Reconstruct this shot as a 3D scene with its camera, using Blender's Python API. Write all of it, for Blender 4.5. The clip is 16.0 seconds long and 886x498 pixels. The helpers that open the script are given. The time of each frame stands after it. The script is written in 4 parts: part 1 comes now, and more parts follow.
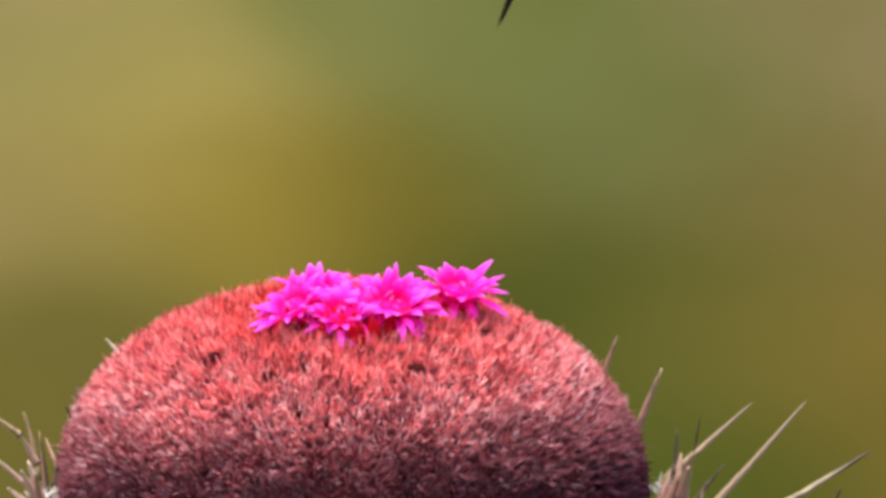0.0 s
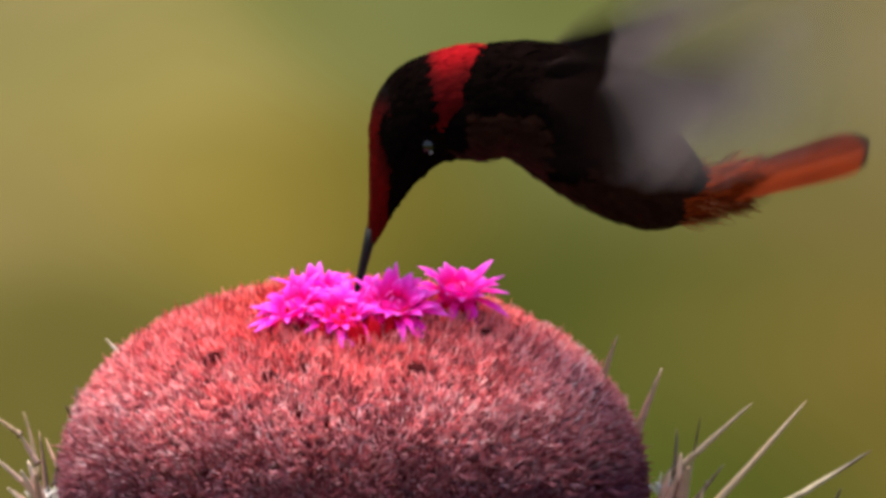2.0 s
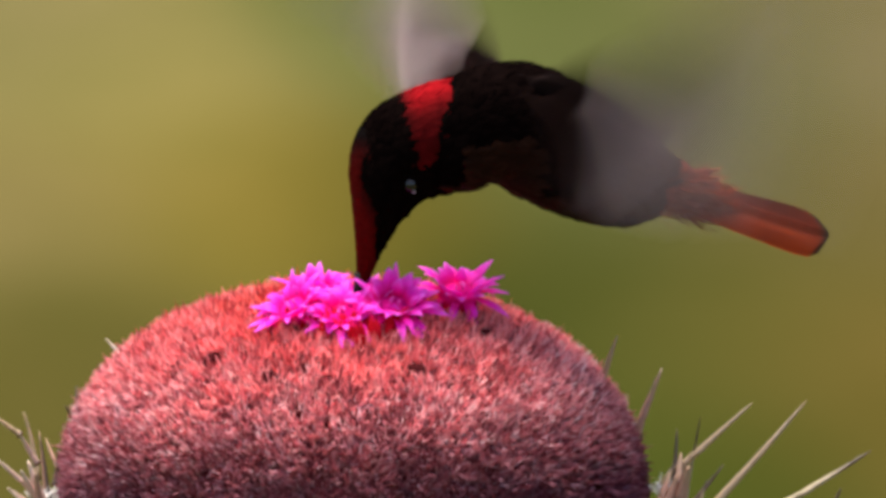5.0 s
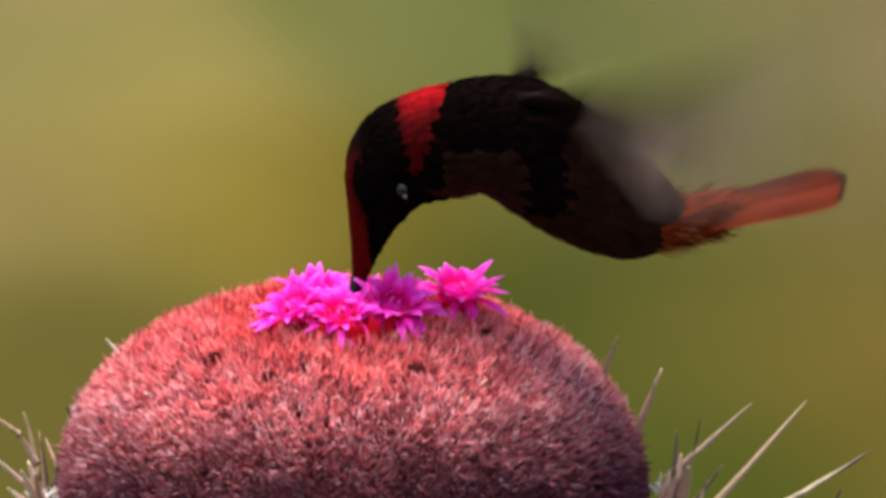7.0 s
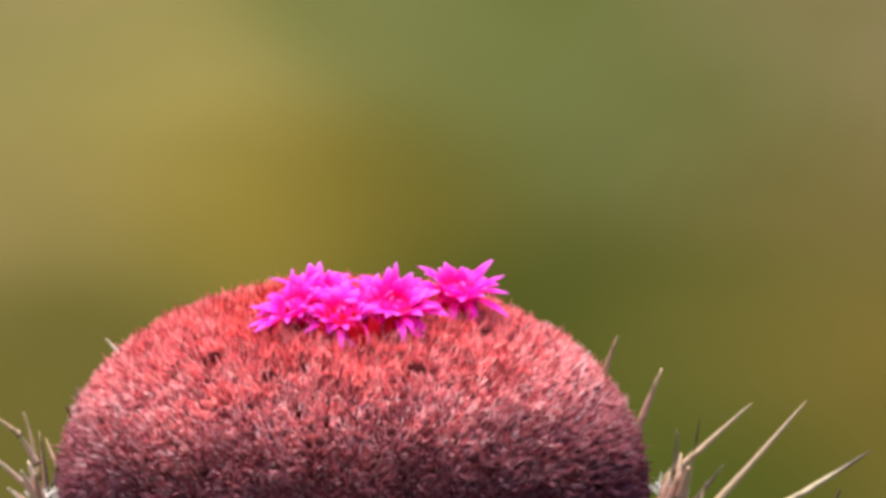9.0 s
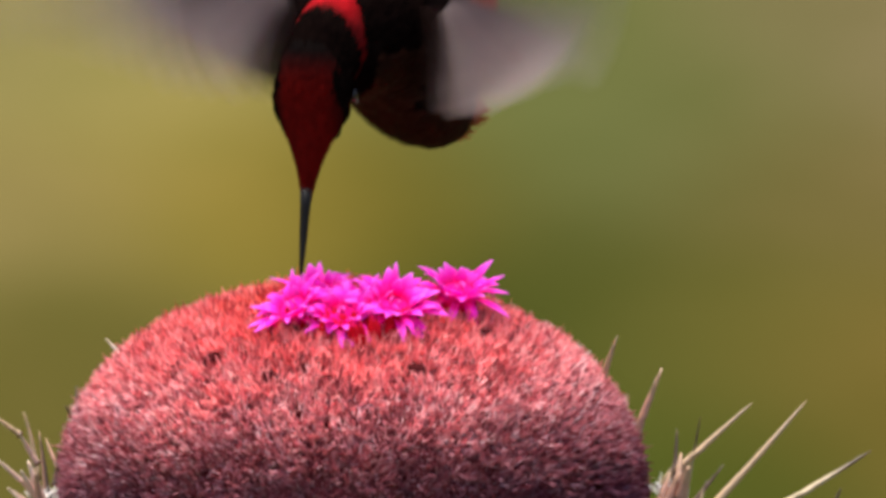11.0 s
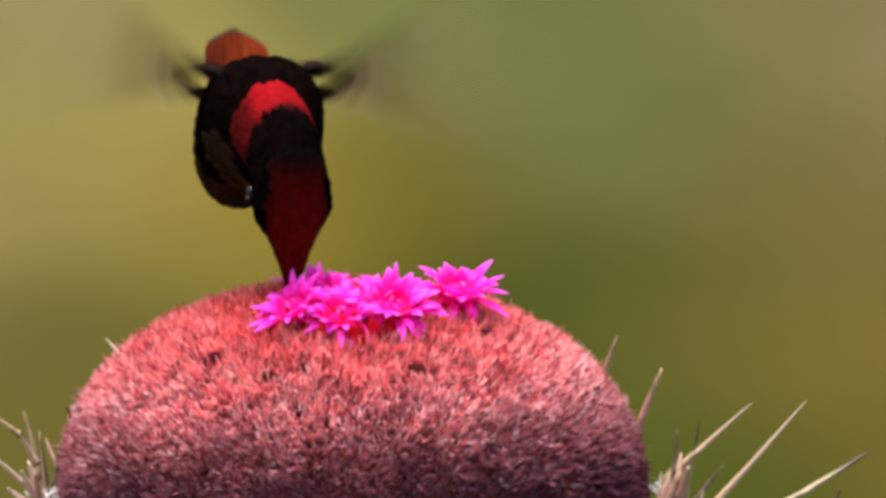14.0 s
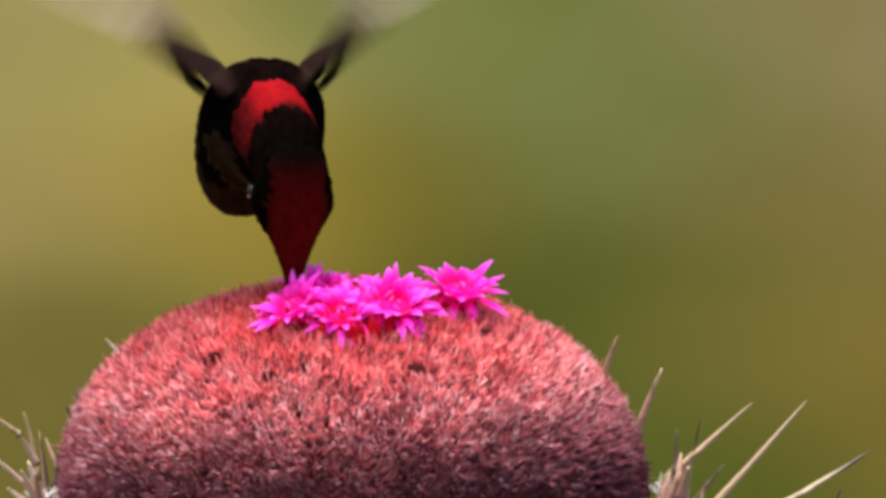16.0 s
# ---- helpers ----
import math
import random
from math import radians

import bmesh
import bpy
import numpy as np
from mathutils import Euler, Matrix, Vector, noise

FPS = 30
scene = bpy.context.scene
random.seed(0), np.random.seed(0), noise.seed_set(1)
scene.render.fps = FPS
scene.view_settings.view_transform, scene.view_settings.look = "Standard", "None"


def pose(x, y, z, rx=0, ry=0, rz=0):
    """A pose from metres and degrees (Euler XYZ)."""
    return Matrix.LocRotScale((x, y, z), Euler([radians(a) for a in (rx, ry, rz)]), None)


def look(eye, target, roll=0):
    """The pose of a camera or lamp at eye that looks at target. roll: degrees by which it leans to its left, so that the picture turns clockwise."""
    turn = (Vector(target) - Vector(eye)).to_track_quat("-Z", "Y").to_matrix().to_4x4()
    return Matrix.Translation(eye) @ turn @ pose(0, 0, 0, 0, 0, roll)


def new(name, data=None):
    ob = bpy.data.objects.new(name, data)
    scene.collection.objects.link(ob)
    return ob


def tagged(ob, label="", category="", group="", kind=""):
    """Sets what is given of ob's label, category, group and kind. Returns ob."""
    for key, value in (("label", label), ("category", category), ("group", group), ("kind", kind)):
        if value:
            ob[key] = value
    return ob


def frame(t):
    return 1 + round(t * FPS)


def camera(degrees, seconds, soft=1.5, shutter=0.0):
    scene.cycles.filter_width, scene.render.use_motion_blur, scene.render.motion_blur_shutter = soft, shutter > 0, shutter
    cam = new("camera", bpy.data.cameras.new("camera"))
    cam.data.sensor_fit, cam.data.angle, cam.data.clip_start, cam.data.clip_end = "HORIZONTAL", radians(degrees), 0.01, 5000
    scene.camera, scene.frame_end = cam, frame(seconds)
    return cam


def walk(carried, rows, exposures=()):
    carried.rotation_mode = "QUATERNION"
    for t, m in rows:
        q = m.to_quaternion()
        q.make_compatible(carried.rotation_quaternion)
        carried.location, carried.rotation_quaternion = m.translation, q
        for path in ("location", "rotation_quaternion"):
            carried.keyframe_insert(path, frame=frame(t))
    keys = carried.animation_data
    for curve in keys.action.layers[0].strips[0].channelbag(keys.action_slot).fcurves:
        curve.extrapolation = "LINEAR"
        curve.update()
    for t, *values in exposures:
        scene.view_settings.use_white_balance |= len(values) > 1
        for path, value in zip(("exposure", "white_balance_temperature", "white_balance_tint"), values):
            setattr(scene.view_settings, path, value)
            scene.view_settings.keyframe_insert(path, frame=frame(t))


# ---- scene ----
from mathutils import Quaternion, kdtree

# ---------------------------------------------------------------- camera
# A long lens 1.5 m from the plant, tilted a little downwards; it never moves.
REACH, TILT, FOCUS = 1.5, 8.0, Vector((0, 0, 0.20))
LEVEL = Vector((1, 0, 0))
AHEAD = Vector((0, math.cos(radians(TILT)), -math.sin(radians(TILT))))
UPWARD = Vector((0, math.sin(radians(TILT)), math.cos(radians(TILT))))
EYE = FOCUS - AHEAD * REACH
cam = camera(4.009, 16.0, soft=3.9, shutter=1.0)
walk(cam, [(0.0, look(EYE, FOCUS)), (16.0, look(EYE, FOCUS))], exposures=[(0.0, 0.84), (16.0, 0.84)])

# Drawing unit of the plan: 0.067 mm. Plan places count across and down from the upper left of a 1568 x 882 board.
U = 0.105 / 1568


def board(a, b, depth=0.0):
    """The place on the board a across and b down, carried away from the eye by depth units."""
    k = 1 + depth * U / REACH
    return FOCUS + (LEVEL * (a - 784) + UPWARD * (441 - b)) * U * k + AHEAD * depth * U


# ---------------------------------------------------------------- light
world = bpy.data.worlds.new("sky")
scene.world = world
world.use_nodes = True
wn = world.node_tree
sky = wn.nodes.new("ShaderNodeTexSky")
sky.sky_type, sky.sun_disc = "NISHITA", False
sky.dust_density, sky.ozone_density = 2.6, 0.65
SUN_DIR = Vector((-0.12, 0.06, 0.97)).normalized()
sky.sun_elevation = math.asin(SUN_DIR.z)
sky.sun_rotation = math.atan2(SUN_DIR.x, SUN_DIR.y)
wn.links.new(sky.outputs[0], wn.nodes["Background"].inputs[0])
wn.nodes["Background"].inputs[1].default_value = 0.15
sun = new("sun", bpy.data.lights.new("sun", "SUN"))
sun.data.energy, sun.data.angle, sun.data.color = 4.5, radians(35.0), (1.0, 0.95, 0.86)
sun.matrix_world = look(SUN_DIR * 5, (0, 0, 0))


# ---------------------------------------------------------------- materials
class Mat:
    """A node material with short calls for the usual nodes."""

    def __init__(self, name):
        self.m = bpy.data.materials.new(name)
        self.m.use_nodes = True
        self.t = self.m.node_tree
        self.p = self.t.nodes["Principled BSDF"]
        self.out = self.t.nodes["Material Output"]

    def node(self, kind, **values):
        n = self.t.nodes.new(kind)
        for k, v in values.items():
            setattr(n, k, v)
        return n

    def link(self, a, b):
        self.t.links.new(a, b)

    def coords(self):
        return self.node("ShaderNodeTexCoord").outputs["Object"]

    def noise(self, scale, detail=3.0, rough=0.55, at=None):
        n = self.node("ShaderNodeTexNoise")
        n.inputs["Scale"].default_value, n.inputs["Detail"].default_value = scale, detail
        n.inputs["Roughness"].default_value = rough
        self.link(at or self.coords(), n.inputs["Vector"])
        return n.outputs["Fac"]

    def ramp(self, fac, stops):
        n = self.node("ShaderNodeValToRGB")
        el = n.color_ramp.elements
        while len(el) < len(stops):
            el.new(0.5)
        for e, (p, c) in zip(el, stops):
            e.position, e.color = p, (*c, 1)
        self.link(fac, n.inputs[0])
        return n.outputs[0]

    def mix(self, fac, a, b, kind="MIX"):
        n = self.node("ShaderNodeMix", data_type="RGBA", blend_type=kind)
        for sock, v in ((n.inputs[0], fac), (n.inputs[6], a), (n.inputs[7], b)):
            if isinstance(v, bpy.types.NodeSocket):
                self.link(v, sock)
            elif isinstance(v, (int, float)):
                sock.default_value = v
            else:
                sock.default_value = (*v, 1)
        return n.outputs[2]

    def math(self, op, a, b=0.0, clamp=False):
        n = self.node("ShaderNodeMath", operation=op, use_clamp=clamp)
        for sock, v in zip(n.inputs, (a, b)):
            if isinstance(v, bpy.types.NodeSocket):
                self.link(v, sock)
            else:
                sock.default_value = v
        return n.outputs[0]

    def island(self):
        return self.node("ShaderNodeNewGeometry").outputs["Random Per Island"]

    def part_random(self):
        return self.node("ShaderNodeObjectInfo").outputs["Random"]

    def bump(self, height, strength, distance):
        n = self.node("ShaderNodeBump")
        n.inputs["Strength"].default_value, n.inputs["Distance"].default_value = strength, distance
        self.link(height, n.inputs["Height"])
        self.link(n.outputs[0], self.p.inputs["Normal"])

    def set(self, colour=None, rough=0.5, metal=0.0, spec=0.5, sheen=0.0):
        if isinstance(colour, bpy.types.NodeSocket):
            self.link(colour, self.p.inputs["Base Color"])
        elif colour:
            self.p.inputs["Base Color"].default_value = (*colour, 1)
        self.p.inputs["Roughness"].default_value = rough
        self.p.inputs["Metallic"].default_value = metal
        self.p.inputs["Specular IOR Level"].default_value = spec
        self.p.inputs["Sheen Weight"].default_value = sheen
        return self

    def leafy(self, colour, share, clear=0.0):
        """Lets light through: a share of translucent light, and a share that passes straight through."""
        tr = self.node("ShaderNodeBsdfTranslucent")
        if isinstance(colour, bpy.types.NodeSocket):
            self.link(colour, tr.inputs[0])
        else:
            tr.inputs[0].default_value = (*colour, 1)
        mx = self.node("ShaderNodeMixShader")
        mx.inputs[0].default_value = share
        self.link(self.p.outputs[0], mx.inputs[1])
        self.link(tr.outputs[0], mx.inputs[2])
        end = mx.outputs[0]
        if clear:
            tp = self.node("ShaderNodeBsdfTransparent")
            m2 = self.node("ShaderNodeMixShader")
            m2.inputs[0].default_value = clear
            self.link(end, m2.inputs[1])
            self.link(tp.outputs[0], m2.inputs[2])
            end = m2.outputs[0]
        self.link(end, self.out.inputs["Surface"])
        return self


def height_of(m):
    n = m.node("ShaderNodeSeparateXYZ")
    m.link(m.coords(), n.inputs[0])
    return n.outputs[2]


def wool_material():
    """Bristly wool: scarlet and fresh near the crown, paler pink, then mauve-grey, old and painted shaded low down."""
    m = Mat("cephalium_wool")
    sx = m.node("ShaderNodeSeparateXYZ")
    m.link(m.coords(), sx.inputs[0])
    # the colour ramp is slanted: its scarlet end reaches lower towards -x
    slanted_height = m.math("MULTIPLY_ADD", sx.outputs[0], -0.055)
    m.link(sx.outputs[2], slanted_height.node.inputs[2])
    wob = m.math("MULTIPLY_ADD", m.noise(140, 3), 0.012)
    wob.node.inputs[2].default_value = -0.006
    grade = m.math("DIVIDE", m.math("ADD", slanted_height, wob), 0.0275)
    # dark end of the ramp: old wool plus the foot's shade put into colour
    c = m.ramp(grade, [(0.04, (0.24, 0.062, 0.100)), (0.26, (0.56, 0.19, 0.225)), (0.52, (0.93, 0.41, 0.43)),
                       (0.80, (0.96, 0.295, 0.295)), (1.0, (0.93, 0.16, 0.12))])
    each = m.ramp(m.island(), [(0.0, (0.30, 0.18, 0.22)), (0.28, (0.92, 0.82, 0.84)), (0.70, (1.03, 1.30, 1.28)), (1.0, (1.10, 2.05, 1.95))])
    col = m.mix(1.0, c, each, "MULTIPLY")
    # darker and paler tufts
    tuft = m.ramp(m.noise(620, 2, 0.6), [(0.30, (0.70, 0.56, 0.58)), (0.46, (1.0, 1.0, 1.0)), (0.68, (1.12, 1.2, 1.2))])
    col = m.mix(1.0, col, tuft, "MULTIPLY")
    m.set(col, rough=0.75, spec=0.15)
    return m.leafy(col, 0.5).m


def felt_material():
    m = Mat("cephalium_core")
    c = m.ramp(m.noise(900, 4), [(0.3, (0.11, 0.020, 0.025)), (0.7, (0.26, 0.058, 0.062))])
    m.bump(m.noise(1500, 3), 0.6, 0.0006)
    return m.set(c, rough=0.9, spec=0.1).m


def petal_material():
    """Magenta petals, crimson at the root and paling to lilac at their ends."""
    m = Mat("magenta_petal")
    sx = m.node("ShaderNodeSeparateXYZ")
    m.link(m.coords(), sx.inputs[0])
    wob = m.math("MULTIPLY_ADD", m.noise(500, 3), 0.0012)
    wob.node.inputs[2].default_value = -0.0006
    way = m.math("DIVIDE", m.math("ADD", sx.outputs[0], wob), 0.0042)
    c = m.ramp(way, [(0.0, (1.0, 0.006, 0.13)), (0.28, (1.0, 0.008, 0.40)), (0.55, (1.0, 0.022, 0.66)), (0.95, (1.0, 0.21, 0.90))])
    c = m.mix(m.math("MULTIPLY", m.part_random(), 0.22), c, (1.0, 0.10, 0.92))
    m.set(c, rough=0.5, spec=0.15)
    m.bump(m.noise(1600, 2), 0.2, 0.0002)
    return m.leafy(c, 0.5).m


def tube_material():
    """Crimson tubes and buds that turn magenta towards their mouth."""
    m = Mat("crimson_flower_tube")
    sx = m.node("ShaderNodeSeparateXYZ")
    m.link(m.coords(), sx.inputs[0])
    c = m.ramp(m.noise(900, 4), [(0.3, (0.46, 0.004, 0.010)), (0.7, (0.84, 0.010, 0.040))])
    way = m.math("DIVIDE", sx.outputs[2], 0.0028)
    c = m.mix(m.ramp(way, [(0.45, (0, 0, 0)), (0.95, (1, 1, 1))]), c, (1.0, 0.010, 0.36))
    m.bump(m.noise(1400, 3), 0.5, 0.0004)
    m.set(c, rough=0.85, spec=0.06)
    return m.leafy(c, 0.35).m


def spine_material(name, base, tip):
    m = Mat(name)
    z = m.math("DIVIDE", height_of(m), 0.018)
    streak = m.noise(900, 3)
    c = m.ramp(z, [(0.0, tuple(0.6 * v for v in base)), (0.15, base), (0.55, tuple(1.05 * v for v in base)), (0.80, tip)])
    c = m.mix(m.math("MULTIPLY", streak, 0.5), c, (0.20, 0.09, 0.06))
    m.set(c, rough=0.5)
    m.bump(streak, 0.3, 0.0002)
    return m.m


def flesh_material():
    m = Mat("cactus_flesh")
    c = m.ramp(m.noise(60, 4), [(0.3, (0.035, 0.07, 0.02)), (0.7, (0.09, 0.13, 0.04))])
    c = m.mix(m.math("GREATER_THAN", m.noise(420, 4), 0.62), c, (0.16, 0.16, 0.08))
    m.bump(m.noise(700, 3), 0.35, 0.0006)
    return m.set(c, rough=0.55).m


def cushion_material():
    m = Mat("areole_felt")
    c = m.ramp(m.noise(1200, 3), [(0.3, (0.45, 0.40, 0.38)), (0.7, (0.78, 0.74, 0.70))])
    return m.set(c, rough=0.95, spec=0.1).m


def plumage_material(name, dark, light, scale, rough, metal, spec=0.4, fade=None):
    """Small feathers: one tone a feather, fine barbs in the relief."""
    m = Mat(name)
    c = m.ramp(m.island(), [(0.0, dark), (1.0, light)])
    c = m.mix(m.math("MULTIPLY", m.noise(scale, 3), 0.6), c, tuple(0.5 * v for v in dark))
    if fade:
        # iridescent sheen put into the colour: it fades to black along one head axis
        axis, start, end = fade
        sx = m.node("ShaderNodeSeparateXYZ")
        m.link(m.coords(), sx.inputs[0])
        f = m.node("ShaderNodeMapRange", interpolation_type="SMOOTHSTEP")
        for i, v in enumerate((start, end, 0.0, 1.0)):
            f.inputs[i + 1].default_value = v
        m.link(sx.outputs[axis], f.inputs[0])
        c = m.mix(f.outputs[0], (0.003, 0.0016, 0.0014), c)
        # sheen lost in side view painted in too: colour darkens towards both sides
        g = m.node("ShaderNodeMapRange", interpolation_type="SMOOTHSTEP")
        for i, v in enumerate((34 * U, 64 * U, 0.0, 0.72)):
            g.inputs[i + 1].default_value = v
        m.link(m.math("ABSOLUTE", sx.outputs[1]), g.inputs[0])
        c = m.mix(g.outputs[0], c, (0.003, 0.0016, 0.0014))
    m.bump(m.noise(scale * 3, 2), 0.4, 0.0002)
    return m.set(c, rough=rough, metal=metal, spec=spec).m


def vane_material(name, dark, light, share, clear, rough=0.55, edge=None, spec=0.3, streaks=False):
    """A flight feather: barbs run off the shaft as fine slanting lines."""
    m = Mat(name)
    w = m.node("ShaderNodeTexWave", wave_type="BANDS", bands_direction="DIAGONAL")
    w.inputs["Scale"].default_value, w.inputs["Distortion"].default_value = 700, 2.0
    m.link(m.coords(), w.inputs["Vector"])
    c = m.ramp(w.outputs["Fac"], [(0.0, dark), (1.0, light)])
    if streaks:
        sc = m.node("ShaderNodeVectorMath", operation="MULTIPLY")
        m.link(m.coords(), sc.inputs[0])
        sc.inputs[1].default_value = (1.0, 0.06, 1.0)
        c = m.ramp(m.noise(1500, 3, 0.6, sc.outputs[0]), [(0.3, dark), (0.7, light)])
    c = m.mix(m.math("MULTIPLY", m.noise(180, 3), 0.5), c, dark)
    c = m.mix(m.math("MULTIPLY", m.part_random(), 0.3), c, light)
    if edge:
        sx = m.node("ShaderNodeSeparateXYZ")
        m.link(m.coords(), sx.inputs[0])
        f = m.node("ShaderNodeMapRange", interpolation_type="SMOOTHSTEP")
        for i, v in enumerate((-0.0013, 0.0002, 0.0, 1.0)):
            f.inputs[i + 1].default_value = v
        m.link(sx.outputs[0], f.inputs[0])
        c = m.mix(f.outputs[0], edge, c)
    m.set(c, rough=rough, spec=spec)
    return m.leafy(c, share, clear).m


def slope(x, y):
    """Height of the land: a knoll round the plant, a dip behind it, and the facing hillside."""
    back = max(0.0, y - 0.2)
    z = -0.25 * back * min(1.0, back / 0.3)
    if y > 40:
        z += 0.80 * (min(y, 130) - 40)
    if y > 130:
        z += 0.25 * (y - 130)
    return z


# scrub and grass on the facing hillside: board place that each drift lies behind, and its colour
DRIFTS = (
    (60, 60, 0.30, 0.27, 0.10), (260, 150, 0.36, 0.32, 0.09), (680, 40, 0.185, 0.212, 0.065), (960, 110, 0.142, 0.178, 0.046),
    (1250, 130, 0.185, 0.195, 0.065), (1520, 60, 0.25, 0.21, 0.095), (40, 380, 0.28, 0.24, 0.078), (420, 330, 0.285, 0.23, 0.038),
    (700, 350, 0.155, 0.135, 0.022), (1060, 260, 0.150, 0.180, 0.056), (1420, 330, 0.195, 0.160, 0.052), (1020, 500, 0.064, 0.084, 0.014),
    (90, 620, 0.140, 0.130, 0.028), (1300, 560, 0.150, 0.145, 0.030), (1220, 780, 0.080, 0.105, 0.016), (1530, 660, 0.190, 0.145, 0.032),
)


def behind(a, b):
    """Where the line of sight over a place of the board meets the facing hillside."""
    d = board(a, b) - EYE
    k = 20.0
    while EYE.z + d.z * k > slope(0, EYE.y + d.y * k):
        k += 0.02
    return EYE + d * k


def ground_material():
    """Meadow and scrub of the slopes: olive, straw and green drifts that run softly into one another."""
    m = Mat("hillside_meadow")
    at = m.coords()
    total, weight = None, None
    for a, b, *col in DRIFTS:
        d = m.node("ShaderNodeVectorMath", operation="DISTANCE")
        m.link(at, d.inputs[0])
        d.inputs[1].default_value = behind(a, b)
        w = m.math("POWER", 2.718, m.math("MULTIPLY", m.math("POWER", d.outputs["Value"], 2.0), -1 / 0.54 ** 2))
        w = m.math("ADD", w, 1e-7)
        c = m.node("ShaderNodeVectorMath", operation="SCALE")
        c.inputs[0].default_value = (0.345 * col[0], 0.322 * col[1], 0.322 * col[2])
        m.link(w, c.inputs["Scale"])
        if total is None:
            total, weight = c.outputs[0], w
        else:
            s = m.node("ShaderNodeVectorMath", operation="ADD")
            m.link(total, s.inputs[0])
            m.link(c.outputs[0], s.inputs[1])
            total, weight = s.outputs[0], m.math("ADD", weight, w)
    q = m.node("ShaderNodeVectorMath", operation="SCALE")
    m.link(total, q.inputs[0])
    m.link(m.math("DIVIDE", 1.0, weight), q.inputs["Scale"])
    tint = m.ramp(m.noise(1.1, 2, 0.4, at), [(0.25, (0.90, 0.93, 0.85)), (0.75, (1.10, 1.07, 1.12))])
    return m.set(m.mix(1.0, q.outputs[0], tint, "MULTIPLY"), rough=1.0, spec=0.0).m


# ---------------------------------------------------------------- mesh helpers
def part(name, bm, material, parent, label="", smooth=True, m=None):
    """Links a bmesh, or shared mesh data, as one mesh object under a thing or a part."""
    if isinstance(bm, bmesh.types.BMesh):
        data = bpy.data.meshes.new(name)
        bm.to_mesh(data)
        bm.free()
    else:
        data = bm
    if material and not data.materials:
        for mt in material if isinstance(material, (list, tuple)) else (material,):
            data.materials.append(mt)
    if smooth:
        data.polygons.foreach_set("use_smooth", [True] * len(data.polygons))
    ob = new(name, data)
    ob.parent = parent
    if m is not None:
        ob.matrix_basis = m
    return tagged(ob, label) if label else ob


def soup(name, verts, faces):
    data = bpy.data.meshes.new(name)
    data.from_pydata(verts, [], faces)
    return data


def catmull(rows, steps):
    """A smooth line of rows of numbers through the given rows."""
    rows = np.array(rows, float)
    out = []
    for i in range(len(rows) - 1):
        p0, p1, p2, p3 = rows[max(i - 1, 0)], rows[i], rows[i + 1], rows[min(i + 2, len(rows) - 1)]
        for s in range(steps):
            t = s / steps
            out.append(0.5 * (2 * p1 + (p2 - p0) * t + (2 * p0 - 5 * p1 + 4 * p2 - p3) * t * t + (3 * p1 - p0 - 3 * p2 + p3) * t ** 3))
    return np.array(out + [rows[-1]])


def loft(bm, rings):
    """Skins rings of equal counts and closes both ends."""
    vs = [[bm.verts.new(p) for p in r] for r in rings]
    for a, b in zip(vs, vs[1:]):
        for i in range(len(a)):
            j = (i + 1) % len(a)
            bm.faces.new((a[i], a[j], b[j], b[i]))
    bm.faces.new(vs[0][::-1])
    bm.faces.new(vs[-1])
    bmesh.ops.recalc_face_normals(bm, faces=bm.faces)
    return vs


def tube(line, radii, n=8):
    """A tapered round rod along a line."""
    bm = bmesh.new()
    rings = []
    for i, p in enumerate(line):
        a, b = Vector(line[max(i - 1, 0)]), Vector(line[min(i + 1, len(line) - 1)])
        q = (b - a).to_track_quat("Z", "Y")
        rings.append([Vector(p) + q @ Vector((math.cos(k * math.tau / n) * radii[i], math.sin(k * math.tau / n) * radii[i], 0)) for k in range(n)])
    loft(bm, rings)
    return bm


def ball(r, squash=(1, 1, 1), seg=16):
    bm = bmesh.new()
    bmesh.ops.create_uvsphere(bm, u_segments=seg, v_segments=seg // 2, radius=r)
    bmesh.ops.scale(bm, vec=squash, verts=bm.verts)
    return bm


# ---------------------------------------------------------------- ground
def build_ground(mat):
    xs = sorted(set([-400, -250, -150, -100, -70, -50, -35, -25, -18, -12] + [i * 1.0 for i in range(-9, 10)] + [12, 18, 25, 35, 50, 70, 100, 150, 250, 400]))
    ys = sorted(set([-400, -250, -150, -80, -40, -20, -10, -5, -3, -2, -1, -0.5, 0, 0.5, 0.2, 0.3, 0.4, 0.75, 1, 1.5, 2, 3, 4, 5, 7, 10, 15, 20, 30, 40, 50]
                    + [55, 65, 80, 100, 130, 140, 160, 200, 300, 400]))
    verts = [(x, y, slope(x, y) - slope(0, 0)) for y in ys for x in xs]
    w = len(xs)
    faces = [(j * w + i, j * w + i + 1, (j + 1) * w + i + 1, (j + 1) * w + i) for j in range(len(ys) - 1) for i in range(w - 1)]
    ob = part("ground", soup("ground", verts, faces), mat, None)
    tagged(ob, "olive and straw-coloured meadow slopes, soft and out of focus", "ground", kind="structure")
    return ob


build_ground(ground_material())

# ---------------------------------------------------------------- cactus
AXIS = board(626, 882).x
FOOT = board(626, 884).z            # where the dome of wool meets the green body
RX, RZ, FULL, LEAN = 507 * U, 362 * U, 2.19, -11 / 362


def dome_normal(p):
    x = p.x - LEAN * p.z
    r = math.hypot(x, p.y) + 1e-9
    side = (r / RX) ** (FULL - 1) / RX
    return Vector((x / r * side, p.y / r * side, (max(p.z, 0.0) / RZ) ** (FULL - 1) / RZ)).normalized()


